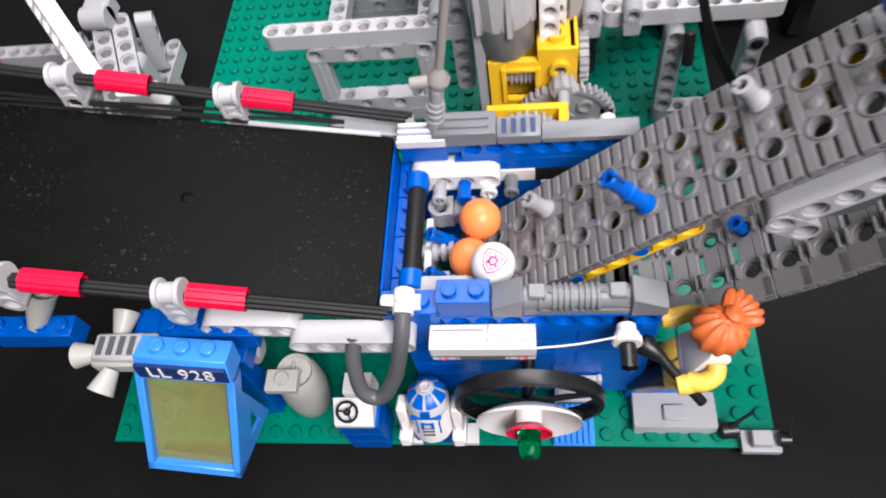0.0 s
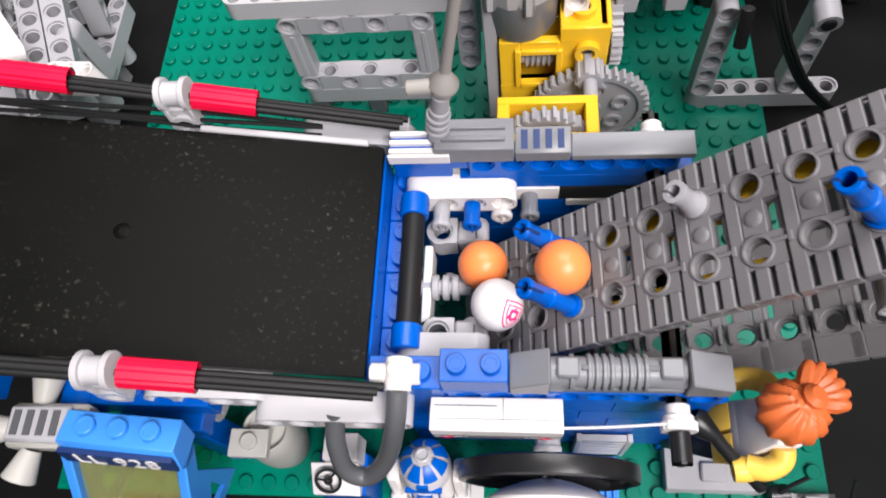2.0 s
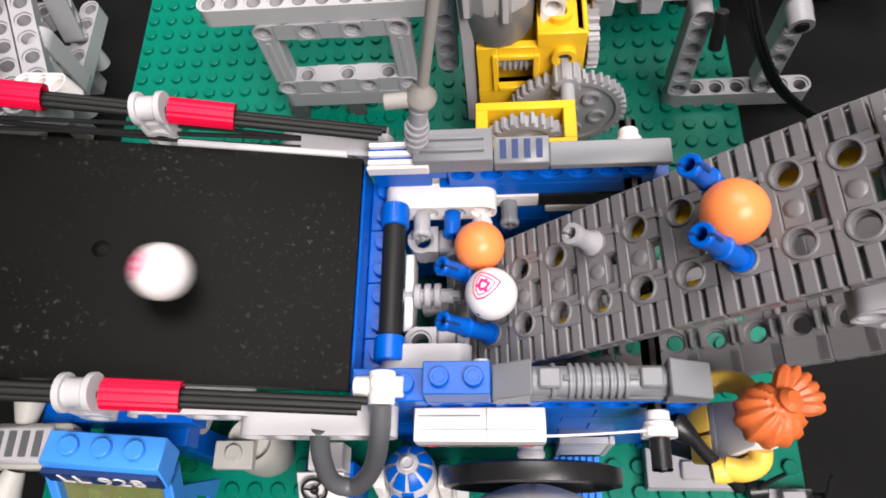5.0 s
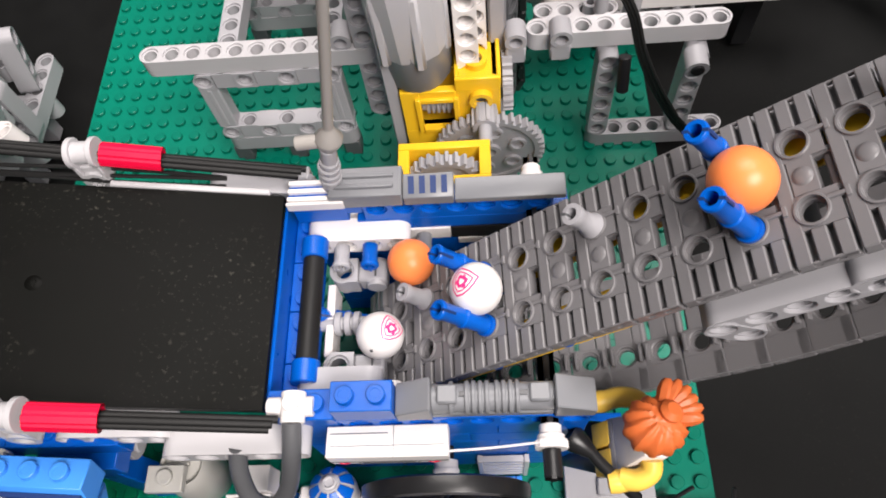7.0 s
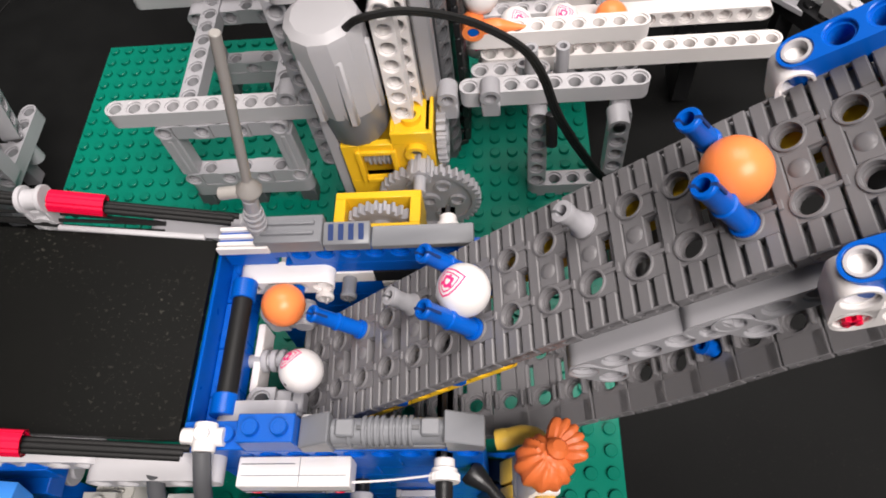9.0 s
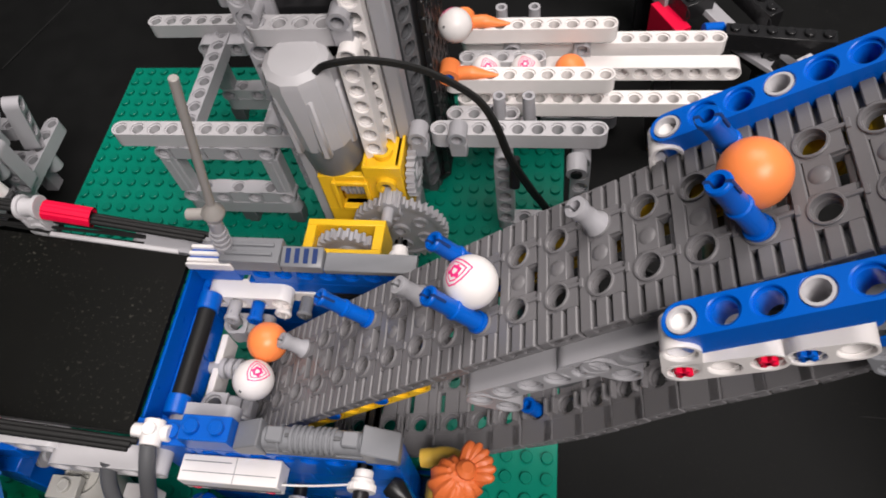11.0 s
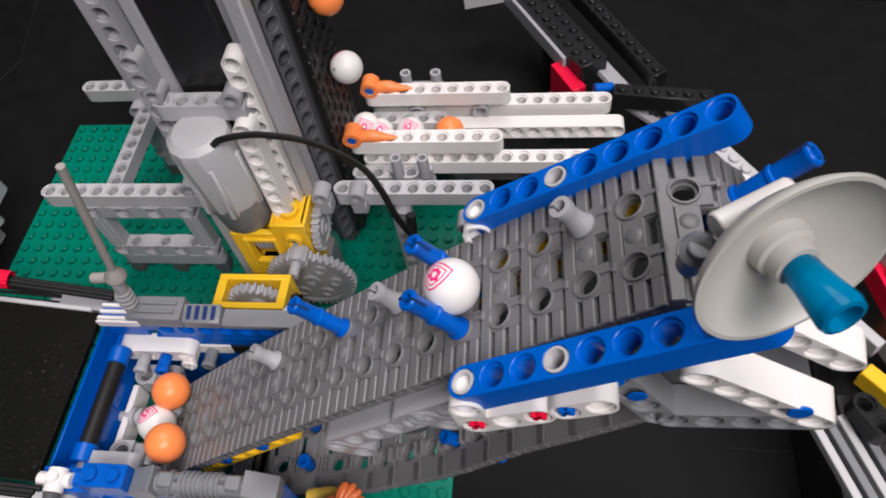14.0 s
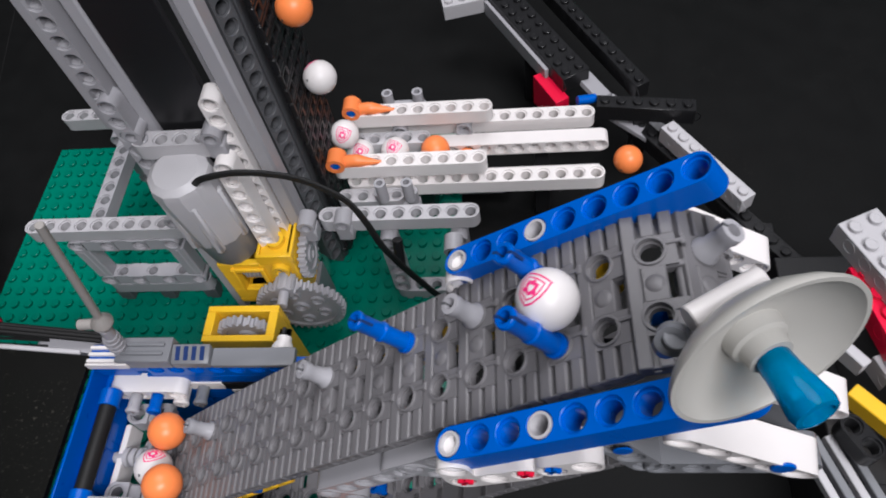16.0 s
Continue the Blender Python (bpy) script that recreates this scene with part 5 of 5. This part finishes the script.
def chain_pose(s):
    half, r = (CHAIN_N * CHAIN_PITCH - 2 * math.pi * 7) / 2, 7.0
    s %= CHAIN_N * CHAIN_PITCH
    if s < half:
        return at_mm(54, 196, 14 + s, 0, 0, 0)
    s -= half
    if s < math.pi * r:
        a = s / r
        return at_mm(47 + r * math.cos(a), 196, 14 + half + r * math.sin(a), 0, -math.degrees(a), 0)
    s -= math.pi * r
    if s < half:
        return at_mm(40, 196, 14 + half - s, 0, -180, 0)
    a = math.pi + (s - half) / r
    return at_mm(47 + r * math.cos(a), 196, 14 + r * math.sin(a), 0, -math.degrees(a), 0)


chain = thing("lift_chain", "black chain belt of small links in the ball lift", "chain")
bm = bmesh.new()
for y in (-14, -7, 0, 7, 14):
    add_box(bm, -1.2, 1.4, y - 3.6, y - 2.4, -3.4, 3.6, 0.25)
    add_box(bm, -1.2, 1.4, y + 2.4, y + 3.6, -3.4, 3.6, 0.25)
    add_cyl(bm, (0.3, y - 3.4, 3.0), (0, 1, 0), 1.3, 6.8, 10)
    add_cyl(bm, (0.3, y - 3.4, -2.6), (0, 1, 0), 1.3, 6.8, 10)
CHAIN_MESH = mesh_of("chain_link", bm, BLACK)
chain_links = [part("chain_link", CHAIN_MESH, BLACK, chain, "", chain_pose(k * CHAIN_PITCH)) for k in range(CHAIN_N)]
guide = thing("chain_guide", "dark grey upright guide of the chain lift", "guide")
for name, box in (("side_wall", (38, 49, 214.5, 217, -1.5, 262)), ("side_wall", (40, 49, 176.5, 178.6, -1.5, 262)), ("core", (45, 50, 178.7, 214.4, -1.5, 262))):
    bm = bmesh.new()
    add_box(bm, *box, 0.3)
    part(name, bm, DARK, guide)
guide_holes = thing("guide_beam", "dark upright lift arms beside the chain", "beam")
for k in range(2):
    lift_arm(15, (46.5, 171, 20 + 112 * k), (46.5, 171, 132 + 112 * k), (1, -0.6, 0), DARK, "", guide_holes)

rails = thing("ball_rails", "white beam rails carrying balls towards the chain lift", "rail")
for n, x, y, z, mat in ((9, 63, 221, 62.5, WHITE), (15, 64, 226.5, 49, WHITE), (9, 61, 188.5, 64, WHITE), (15, 66, 187.5, 51, WHITE), (11, 102, 215, 45, WHITE), (4, 62, 178.5, 51, PALE), (5, 64, 214, 50, PALE)):
    if x == 102:
        lift_arm(n, (x, y, z), (x + 80, y, z), (0, 1, 0), mat, "smooth side of a white beam", rails)
    else:
        lift_arm(n, (x, y, z), (x + 8 * (n - 1), y, z), (0, 0, 1), mat, "white lift arm", rails)
for y, z in ((231.5, 58), (177, 50)):
    bm = bmesh.new()
    add_box(bm, 76, 97, y - 3, y + 3, z - 4, z + 1, 0.6)
    for x in (79, 94):
        add_ring(bm, (x, y, z), (0, 0, 1), 2.7, 1.5, 9, 16)
    part("pin_bracket", bm, LIGHT, rails, "light grey bracket with two pins")
for x0, y, z in ((63, 221, 67.5), (60, 187.5, 69)):
    bm = bmesh.new()
    add_ring(bm, (x0, y - 4, z + 1), (0, 1, 0), 4.4, 2.4, 8, 20)
    add_cyl(bm, (x0, y - 3.6, z + 1), (0, 1, 0), 2.3, 7, 14, 1)
    add_path_tube(bm, [(x0 + 3, y, z), (x0 + 9, y, z + 0.4), (x0 + 15, y, z - 0.4), (x0 + 20, y, z - 1.8)], 3.1, 10)
    for v in bm.verts:
        if v.co.x > x0 + 10:
            k = max(0.25, 1 - (v.co.x - x0 - 10) / 13)
            v.co.y = y + (v.co.y - y) * k
            v.co.z = z - 0.8 + (v.co.z - z + 0.8) * k
    part("claw", bm, (ORANGE, BLUE), rails, "orange claw piece")
for x in (90, 150):
    bm = bmesh.new()
    add_box(bm, x, x + 7.8, 204, 224, 0, 35.8 if x < 100 else 31.8, 0.4)
    part("support", bm, BLACK, rails, "black support")
bm = bmesh.new()
add_box(bm, 60, 182, 203, 208.6, 32, 34.5, 0.3)
part("channel_floor", bm, WHITE, rails)
bm = bmesh.new()
add_box(bm, 60, 101, 208.7, 223, 36, 38.5, 0.3)
part("channel_floor", bm, WHITE, rails)
bm = bmesh.new()
add_box(bm, 101.2, 178, 217.1, 223, 36, 38.5, 0.3)
part("channel_floor", bm, BLACK, rails)


# ---- neighbouring machines ----
def studded_beam(n, p, q, mat, parent, name="studded_beam", label="", rows=1):
    bm = bmesh.new()
    add_box(bm, -4, 8 * n - 4, -4, 8 * rows - 4, -9.6, 0, 0.25)
    for k in range(n):
        for r in range(rows):
            add_stud(bm, 8 * k, 8 * r, 0, 12)
        add_ring(bm, (8 * k + 4, -4.1, -3.9), (0, 1, 0), 2.9, 2.4, 0.2, 14)
    return part(name, bm, mat, parent, label, lay(p, q, (0, 0, 1)))


loader = thing("neighbour_machine", "black, grey and red studded beams of a neighbouring machine", "machine")
studded_beam(10, (132, 324, 45), (173, 252, 45), BLACK, loader, label="black studded beam", rows=2)
studded_beam(14, (154, 345, 45), (192.5, 275, 45), BLACK, loader)
studded_beam(6, (186, 239, 46), (224, 234, 46), BLACK, loader)
bm = bmesh.new()
add_box(bm, -6, 62, -6.5, -4.2, -12, -3, 0.3)
part("edge_plate", bm, LIGHT, loader, "light grey edge plate", lay((132, 324, 45), (173, 252, 45), (0, 0, 1)))
studded_beam(16, (196, 250, 30), (266, 154, 26), BLACK, loader)
studded_beam(7, (218, 224, 40), (248, 179, 40), PALE, loader, label="pale grey studded beam")
studded_beam(3, (103, 325, 44), (125, 330, 44), PALE, loader, label="pale grey studded brick", rows=2)
bm = bmesh.new()
add_box(bm, 0, 78, -5, 5, -3, 0, 0.3)
part("plate", bm, LIGHT, loader, "light grey sloping plate", lay((146, 318, 40), (190, 248, 36), (0.3, 0.1, 1)))
bm = bmesh.new()
add_box(bm, 0, 40, -7, 7, -3, 0, 0.3)
part("plate", bm, LIGHT, loader, "", lay((188, 250, 34), (222, 226, 26), (0, 0, 1)))
bm = bmesh.new()
add_box(bm, -4, 20, -4, 4, -20, 0, 0.3)
part("red_brick", bm, RED, loader, "red brick", lay((156, 268, 36), (166, 250, 36), (0, 0, 1)))
bm = bmesh.new()
add_cyl(bm, (182, 245, 42), (-1, -0.3, 0.2), 2.4, 10)
part("pin", bm, BLUE, loader, "blue pin")
for x, y, z in ((205, 240, 0), (262, 184, 0), (150, 292, 0)):
    bm = bmesh.new()
    add_box(bm, x - 4, x + 4, y - 4, y + 4, -1.5, z + (36 if x < 240 else 8), 0.3)
    part("leg", bm, BLACK, loader)

receiver = thing("receiving_machine", "red, pale grey and yellow studded beams beyond the chute", "machine")
studded_beam(7, (263.5, 113, 86), (270, 83.5, 86), RED, receiver, label="red studded plate", rows=2)
studded_beam(6, (260, 126, 95.8), (273.6, 95.3, 95.8), PALE, receiver, label="pale grey studded brick", rows=2)
studded_beam(6, (268, 84, 76), (280, 50, 76), PALE, receiver, rows=2)
bm = bmesh.new()
add_box(bm, 2, 28, -2.8, 2.8, -8, 0, 0.4)
part("yellow_beam", bm, YELLOW, receiver, "yellow beam", lay((250.5, 75, 80), (260.6, 63.9, 80), (0, 0, 1)))
bm = bmesh.new()
add_box(bm, 0, 15, -2, 2, -8, 0, 0.4)
part("bracket", bm, PALE, receiver, "pale bracket", lay((250, 94, 80), (257.4, 84.1, 80), (0, 0, 1)))
lift_arm(2, (249, 61, 76), (253, 54, 76), (0.3, -0.4, 1), BLACK, "black block with round holes", receiver)
for k in range(4):
    bm = bmesh.new()
    add_box(bm, 0, 60, -1.4, 1.4, -4, 0, 0.3)
    part("slat", bm, (PALE, GREY)[k % 2], receiver, "", lay((235.5 + 4.6 * k, 60 + 0.5 * k, 70), (239.7 + 4.6 * k, 49.2 + 0.5 * k, 69), (0, 0, 1)))
for box in ((252, 330, 20, 150, -1.5, 38), (266, 330, 62, 122, 38.2, 75.8), (246, 300, 46, 70, 38.2, 66)):
    bm = bmesh.new()
    add_box(bm, *box, 0.5)
    part("base_block", bm, BLACK, receiver, "black base")

feeder = thing("feeding_machine", "pale grey beam structure feeding the black tray", "beam tower")
# flat base frame on feet
for x in (-152.5, -184.5):
    lift_arm(6, (x, 152, 27), (x, 192, 27), (0, 0, 1), LIGHT, "light grey lift arm", feeder)
for y in (152, 176):
    lift_arm(5, (-184.5, y, 19), (-152.5, y, 19), (0, 0, 1), LIGHT, "", feeder)
    for x in (-163, -184.5):
        bm = bmesh.new()
        add_box(bm, x - 3.6, x + 3.6, y - 3.6, y + 3.6, -1.5, 15.0, 0.4)
        part("foot", bm, LIGHT, feeder)
# upper beams, brace and joint block
lift_arm(7, (-139, 127, 58), (-156.5, 172, 63), (0.15, 0, 1), LIGHT, "pale grey sloping beam", feeder)
lift_arm(7, (-147.2, 123.6, 58), (-164.7, 168.6, 63), (0.15, 0, 1), LIGHT, "", feeder)
lift_arm(7, (-160, 120, 56), (-177.5, 165, 61), (1, 0.35, 0), LIGHT, "", feeder)
for k in (0.08, 0.45, 0.8):
    lift_arm(4, (-138 - 18 * k, 124 + 46 * k, 50 + 5 * k), (-161 - 18 * k, 116 + 46 * k, 50 + 5 * k), (0, 0, 1), LIGHT, "", feeder)
lift_arm(4, (-154, 177, 34), (-150.5, 180, 58), (1, 0.3, 0), LIGHT, "pale grey upright", feeder)
lift_arm(4, (-146.5, 152, 34), (-146.5, 152, 58), (0, 1, 0), LIGHT, "", feeder)
bm = bmesh.new()
add_box(bm, -169, -157, 168, 180, 66, 76, 1.5)
add_cyl(bm, (-169, 168, 71), (1, 0, 0), 5.0, 12, 20)
part("joint_block", bm, LIGHT, feeder, "rounded pale grey joint block")
lift_arm(15, (-154, 132, 72), (-220, 215, 98), (-0.8, -0.3, 0.5), WHITE, "white sloping lift arm", feeder)
lift_arm(15, (-272, 178, 42), (-160, 178, 42), (0, 0, 1), LIGHT, "", feeder)
lift_arm(3, (-122, 120, 72), (-137, 124, 68), (0, 0, 1), WHITE, "white lift arm end", feeder)
bm = bmesh.new()
add_box(bm, -300, -250, 80, 180, -1.5, 30, 0.5)
part("base_block", bm, BLACK, feeder)
bm = bmesh.new()
add_lathe(bm, (-148, 25, 61), (7, 8, 12), [(3.0, 0), (3.4, 2), (4.6, 9), (5.2, 15), (4.4, 15.4), (2.0, 12)], 12)
part("post", bm, TAN, feeder, "pale ribbed post")
part("brick", brick_mesh("brick", 4, 2, 9.6, BLUE), BLUE, feeder, "blue studded brick", at_mm(-96, 16, 62.5))
part("brick", brick_mesh("brick", 4, 1, 9.6, BLUE), BLUE, feeder, "", at_mm(-166, 21, 52.2))


# ---- balls ----
def ball_mesh(mat):
    bm = bmesh.new()
    bmesh.ops.create_uvsphere(bm, u_segments=56, v_segments=36, radius=7.0)
    return mesh_of("ball", bm, mat, smooth=180)


def badge_meshes():
    """A pink shield outline with a crest, lying on the ball round its local z."""
    def wrap(bm):
        for v in bm.verts:
            d = Vector((v.co.x, v.co.y, 0))
            ang = d.length / 7.0
            r = 7.05 + v.co.z
            n = d.normalized() if d.length > 1e-6 else Vector((1, 0, 0))
            v.co = Vector((n.x * math.sin(ang) * r, n.y * math.sin(ang) * r, math.cos(ang) * r))
    def shield(k):
        pts = [(-1, 1), (-0.5, 1.05), (0, 1.1), (0.5, 1.05), (1, 1), (1.0, 0.3), (0.85, -0.3), (0.5, -0.9), (0, -1.25), (-0.5, -0.9), (-0.85, -0.3), (-1.0, 0.3)]
        fine = []
        for (x0, y0), (x1, y1) in zip(pts, pts[1:] + pts[:1]):
            fine += [(3.6 * k * (x0 + (x1 - x0) * j / 4), 3.4 * k * (y0 + (y1 - y0) * j / 4)) for j in range(4)]
        return fine
    bm = bmesh.new()
    for k0, k1 in ((1.0, 0.88), (0.70, 0.60), (0.42, 0.2)):
        a = [bm.verts.new((x, y, 0.02)) for x, y in shield(k0)]
        b = [bm.verts.new((x, y, 0.02)) for x, y in shield(k1)]
        for i in range(48):
            bm.faces.new((a[i], a[(i + 1) % 48], b[(i + 1) % 48], b[i]))
    for k in range(3):
        a0 = 2 * math.pi * k / 3 + math.pi / 2
        add_box(bm, 1.5 * math.cos(a0) - 0.35, 1.5 * math.cos(a0) + 0.35, 1.5 * math.sin(a0) - 0.5, 1.5 * math.sin(a0) + 0.5, 0, 0.05, 0)
    wrap(bm)
    return mesh_of("printed_badge", bm, PINK)


ORANGE_BALL, WHITE_BALL, BADGE = ball_mesh(ORANGE), ball_mesh(WHITE), badge_meshes()
bm = bmesh.new()
add_cyl(bm, (0, 0, 6.85), (0, 0, 1), 0.55, 0.22, 10, 0, 0.02)
PINHOLE = mesh_of("pinhole", bm, DARK)


def ball(colour, place, face=(-0.5, -0.06, 0.86), where=""):
    white = colour == "white"
    ob = new("ball", WHITE_BALL if white else ORANGE_BALL)
    tagged(ob, ("white ball with a pink printed badge" if white else "plain orange ball") + where, "ball", "small balls")
    ob.matrix_world = ball_pose(place, face)
    if white:
        part("printed_badge", BADGE, PINK, ob, "pink printed badge")
    part("pinhole", PINHOLE, DARK, ob, "", pose(0, 0, 0, 75, 20, 0))
    return ob


def ball_pose(place, face):
    z = Vector(face).normalized()
    x = Vector((0.85, -0.5, 0.0))
    x = (x - z * x.dot(z)).normalized()
    return Matrix.Translation(Vector(place) * MM) @ Matrix((x, z.cross(x), z)).transposed().to_4x4()


carried_orange = ball("orange", (4, 45.5, 66), where=" on the belt")
carried_white = ball("white", (12, 38, 76), where=" on the belt")
bin_orange = ball("orange", (7, 58, 70), where=" in the loading bin")
bin_white = ball("white", (-250, 55, 133.9), where=" in the bin")
late_orange = ball("orange", (-252, 40, 134.3), where=" in the bin")
lift_white = ball("white", (63.3, 195, 31), where=" rising on the chain lift")
lift_orange = ball("orange", (63.3, 195, 67), where=" rising on the chain lift")
queue = [ball("white", (60.5, 207, 40), (0.1, -0.7, 0.7), " queueing on the rails"), ball("white", (73, 207, 51), (0.2, -0.5, 0.8), " queueing on the rails"),
         ball("white", (91, 207, 52), (0, -0.4, 0.9), " queueing on the rails"), ball("orange", (111, 207, 52), where=" queueing on the rails")]
rolling = [ball("orange", (300, 190, 30), where=" rolling along the white rails"), ball("orange", (330, 190, 30), where=" rolling along the white rails")]


# ---- motion ----
def carrier(k, t):
    return START + k * LINK + SPEED * t


def belt_ball(k, t):
    return tuple(slope_point(carrier(k, t) + 3.0, MIDDLE, 7.6)[0])


def motions():
    for ob, place, rate in turning:
        walk(ob, [(t / 4, at_mm(*place, 0, (rate * t / 4) % 360, 0)) for t in range(65)])
    for k, ob in links:
        walk(ob, [(t / 2, loop_pose(START + k * LINK + SPEED * t / 2)) for t in range(33)])
    for k, ob in enumerate(chain_links):
        walk(ob, [(t, chain_pose(k * CHAIN_PITCH + CHAIN_RATE * t)) for t in range(17)])
    face = (-0.5, -0.06, 0.86)
    rows = [(0, (4.0, 45.5, 66)), (0.5, (1.4, 46.8, 66)), (1, (10.9, 51.7, 68)), (1.3, (16.7, 50.2, 76))]
    rows += [(t / 2, belt_ball(0, t / 2)) for t in range(3, 26)]
    rows += [(13, (172.8, 49, 200.7)), (13.5, (190.6, 61, 187.5)), (13.7, (204, 52, 170)), (13.85, (235, 75, 100)), (14, (257.4, 96.8, 55)), (14.5, (262, 95, 47)), (15, (300, 134, 46)), (16, (322, 140, 46))]
    walk(carried_orange, [(t, ball_pose(p, face)) for t, p in rows])
    rows = [(0, (12.3, 37.7, 76), (0.05, -0.35, 0.9)), (0.5, (11.1, 38.2, 76), (0, -0.3, 0.95)), (1, (7.7, 38.1, 72), (0.4, 0.5, 0.7)), (1.5, (15.5, 33.9, 73), (0.75, 0.25, 0.55)), (2, (8.7, 45.0, 68), (0.6, -0.6, 0.5)),
            (2.5, (6.7, 45.3, 66), (0.05, 0.3, 0.95)), (3, (4.6, 48.3, 62), (0.5, -0.5, 0.2)), (3.5, (4.8, 48.4, 61), (0.5, 0, 0.8)), (4.5, (6, 50, 63), (0, 0, 1)), (5.3, (16.5, 50, 74), (-0.4, 0, 0.9))]
    rows += [(t / 2, belt_ball(-6, t / 2), face) for t in range(12, 33)]
    walk(carried_white, [(t, ball_pose(p, f)) for t, p, f in rows])
    rows = [(0, (7.4, 58.3, 70)), (0.5, (4.7, 60.1, 70)), (1, (10.7, 64.9, 72)), (1.5, (13.9, 65.6, 74)), (2, (4.4, 58.9, 62)), (2.5, (3.8, 59.3, 62)), (3, (9.4, 65.5, 68)), (3.5, (14.1, 67.7, 72)), (4.5, (7, 63, 66)),
            (5.8, (12.9, 68.9, 70)), (6, (4.3, 57, 62)), (6.5, (9.4, 65.8, 66)), (7, (14.3, 68.3, 69)), (7.5, (7.4, 60.8, 66)), (8, (9.9, 65, 68)), (8.4, (-1.0, 68.4, 69)), (9.5, (-1.5, 68.4, 69)), (10, (6, 68.0, 67)), (10.5, (13.7, 68.3, 67)), (11, (8.5, 61.2, 66)), (12, (7.5, 61.4, 66)), (13, (8.7, 61.5, 66)),
            (14, (8.1, 61.7, 66)), (14.5, (11.1, 65.5, 68)), (15, (12.8, 70, 66)), (15.5, (12.5, 69.9, 66)), (16, (9.3, 61.8, 66))]
    walk(bin_orange, [(t, ball_pose(p, face)) for t, p in rows])
    rows = [(0, (-250, 55, 133.9), face), (3.7, (-236, 55, 130.9), face), (4.6, (-140, 50, 110.8), face), (5.2, (-30, 46, 87.7), face), (5.5, (8, 43, 74), face), (5.8, (13.5, 38.6, 72), (0.4, 0.4, 0.8)), (6, (15.8, 39.1, 72), (0.5, 0.3, 0.8)),
            (6.5, (5.4, 48.3, 63), (-0.6, 0.5, 0.6)), (7, (4.8, 47.8, 63), (0.6, 0, 0.8)), (8, (5.2, 48.2, 63), (-0.3, 0.4, 0.85)), (10.5, (4.9, 48.3, 63), (-0.5, 0.3, 0.7)), (11, (6.9, 47.1, 66), (0.45, 0.1, 0.85)), (11.5, (7.3, 46.6, 66), (0.1, 0.1, 0.95)),
            (12, (5, 49.3, 62), (-0.4, 0.2, 0.85)), (13, (5.2, 49.2, 62), (-0.35, 0.2, 0.85)), (14, (4.2, 50.2, 62), (-0.3, 0.2, 0.85)), (15, (7.5, 49.4, 62), (0.4, 0.4, 0.8)), (15.5, (7.3, 50.7, 62), (0.3, 0.4, 0.8)), (16, (5.5, 49, 62), (0.2, 0.5, 0.8))]
    walk(bin_white, [(t, ball_pose(p, f)) for t, p, f in rows])
    rows = [(0, (-252, 40, 134.3)), (10.5, (-240, 40, 131.8)), (11.45, (-140, 42, 110.8)), (11.7, (-54.2, 38.2, 93.2)), (11.8, (-37.4, 37.6, 89.6)), (11.9, (-5.4, 35, 86)), (12, (17.6, 41.1, 74)), (12.5, (16.8, 38.2, 74)), (13, (15.8, 39.1, 74)), (14, (16.4, 39.2, 74)), (15, (15.8, 40, 74)), (15.5, (16.2, 43.4, 74)), (16, (17, 40.1, 74))]
    walk(late_orange, [(t, ball_pose(p, face)) for t, p in rows])
    walk(lift_white, [(t, ball_pose((63.3, 195, 88.4 + CHAIN_RATE * (t - 11)), (-0.3, 0.3, 0.4))) for t in (0, 4, 8, 12, 16)])
    walk(lift_orange, [(t, ball_pose((63.3, 194, 142.7 + CHAIN_RATE * (t - 14.5)), face)) for t in (0, 4, 8, 12, 16)])
    moves = (((60.5, 207, 38), (60.5, 207, 46), (60.4, 207, 57.5), (60.5, 207, 65.7)), ((90, 207, 52), (72.9, 207, 51.8), (65.9, 207, 51), (65, 207, 51.2)),
             ((110, 207, 52), (90.9, 207, 52), (82, 207, 51.5), (82.7, 207, 51.8)), ((132, 207, 52), (110.8, 207, 52), (101.3, 207, 51.5), (102.6, 207, 51.8)))
    for ob, places in zip(queue, moves):
        start = ob.matrix_world.to_3x3().to_4x4()
        walk(ob, [(t, Matrix.Translation(Vector(p) * MM) @ start) for t, p in zip((0, 11, 14.5, 16), places)])
    paths = (((0, (470, 200, 8)), (14.5, (450, 196, 8)), (14.8, (300, 184, 24)), (15.0, (222, 190, 40)), (15.2, (199.3, 207, 57.6)), (15.3, (188.2, 207, 57)), (15.4, (176.6, 207, 50.8)), (15.5, (152.7, 207, 47.7)), (15.6, (126, 206, 46)), (15.7, (117, 206, 43)), (16, (117, 206, 42.5))),
             ((0, (500, 200, 8)), (15.1, (470, 196, 8)), (15.4, (290, 184, 26)), (15.6, (206, 202, 40)), (15.8, (194.8, 207, 42)), (16, (195.3, 207, 38.4))))
    for ob, path in zip(rolling, paths):
        walk(ob, [(t, ball_pose(p, face)) for t, p in path])


motions()
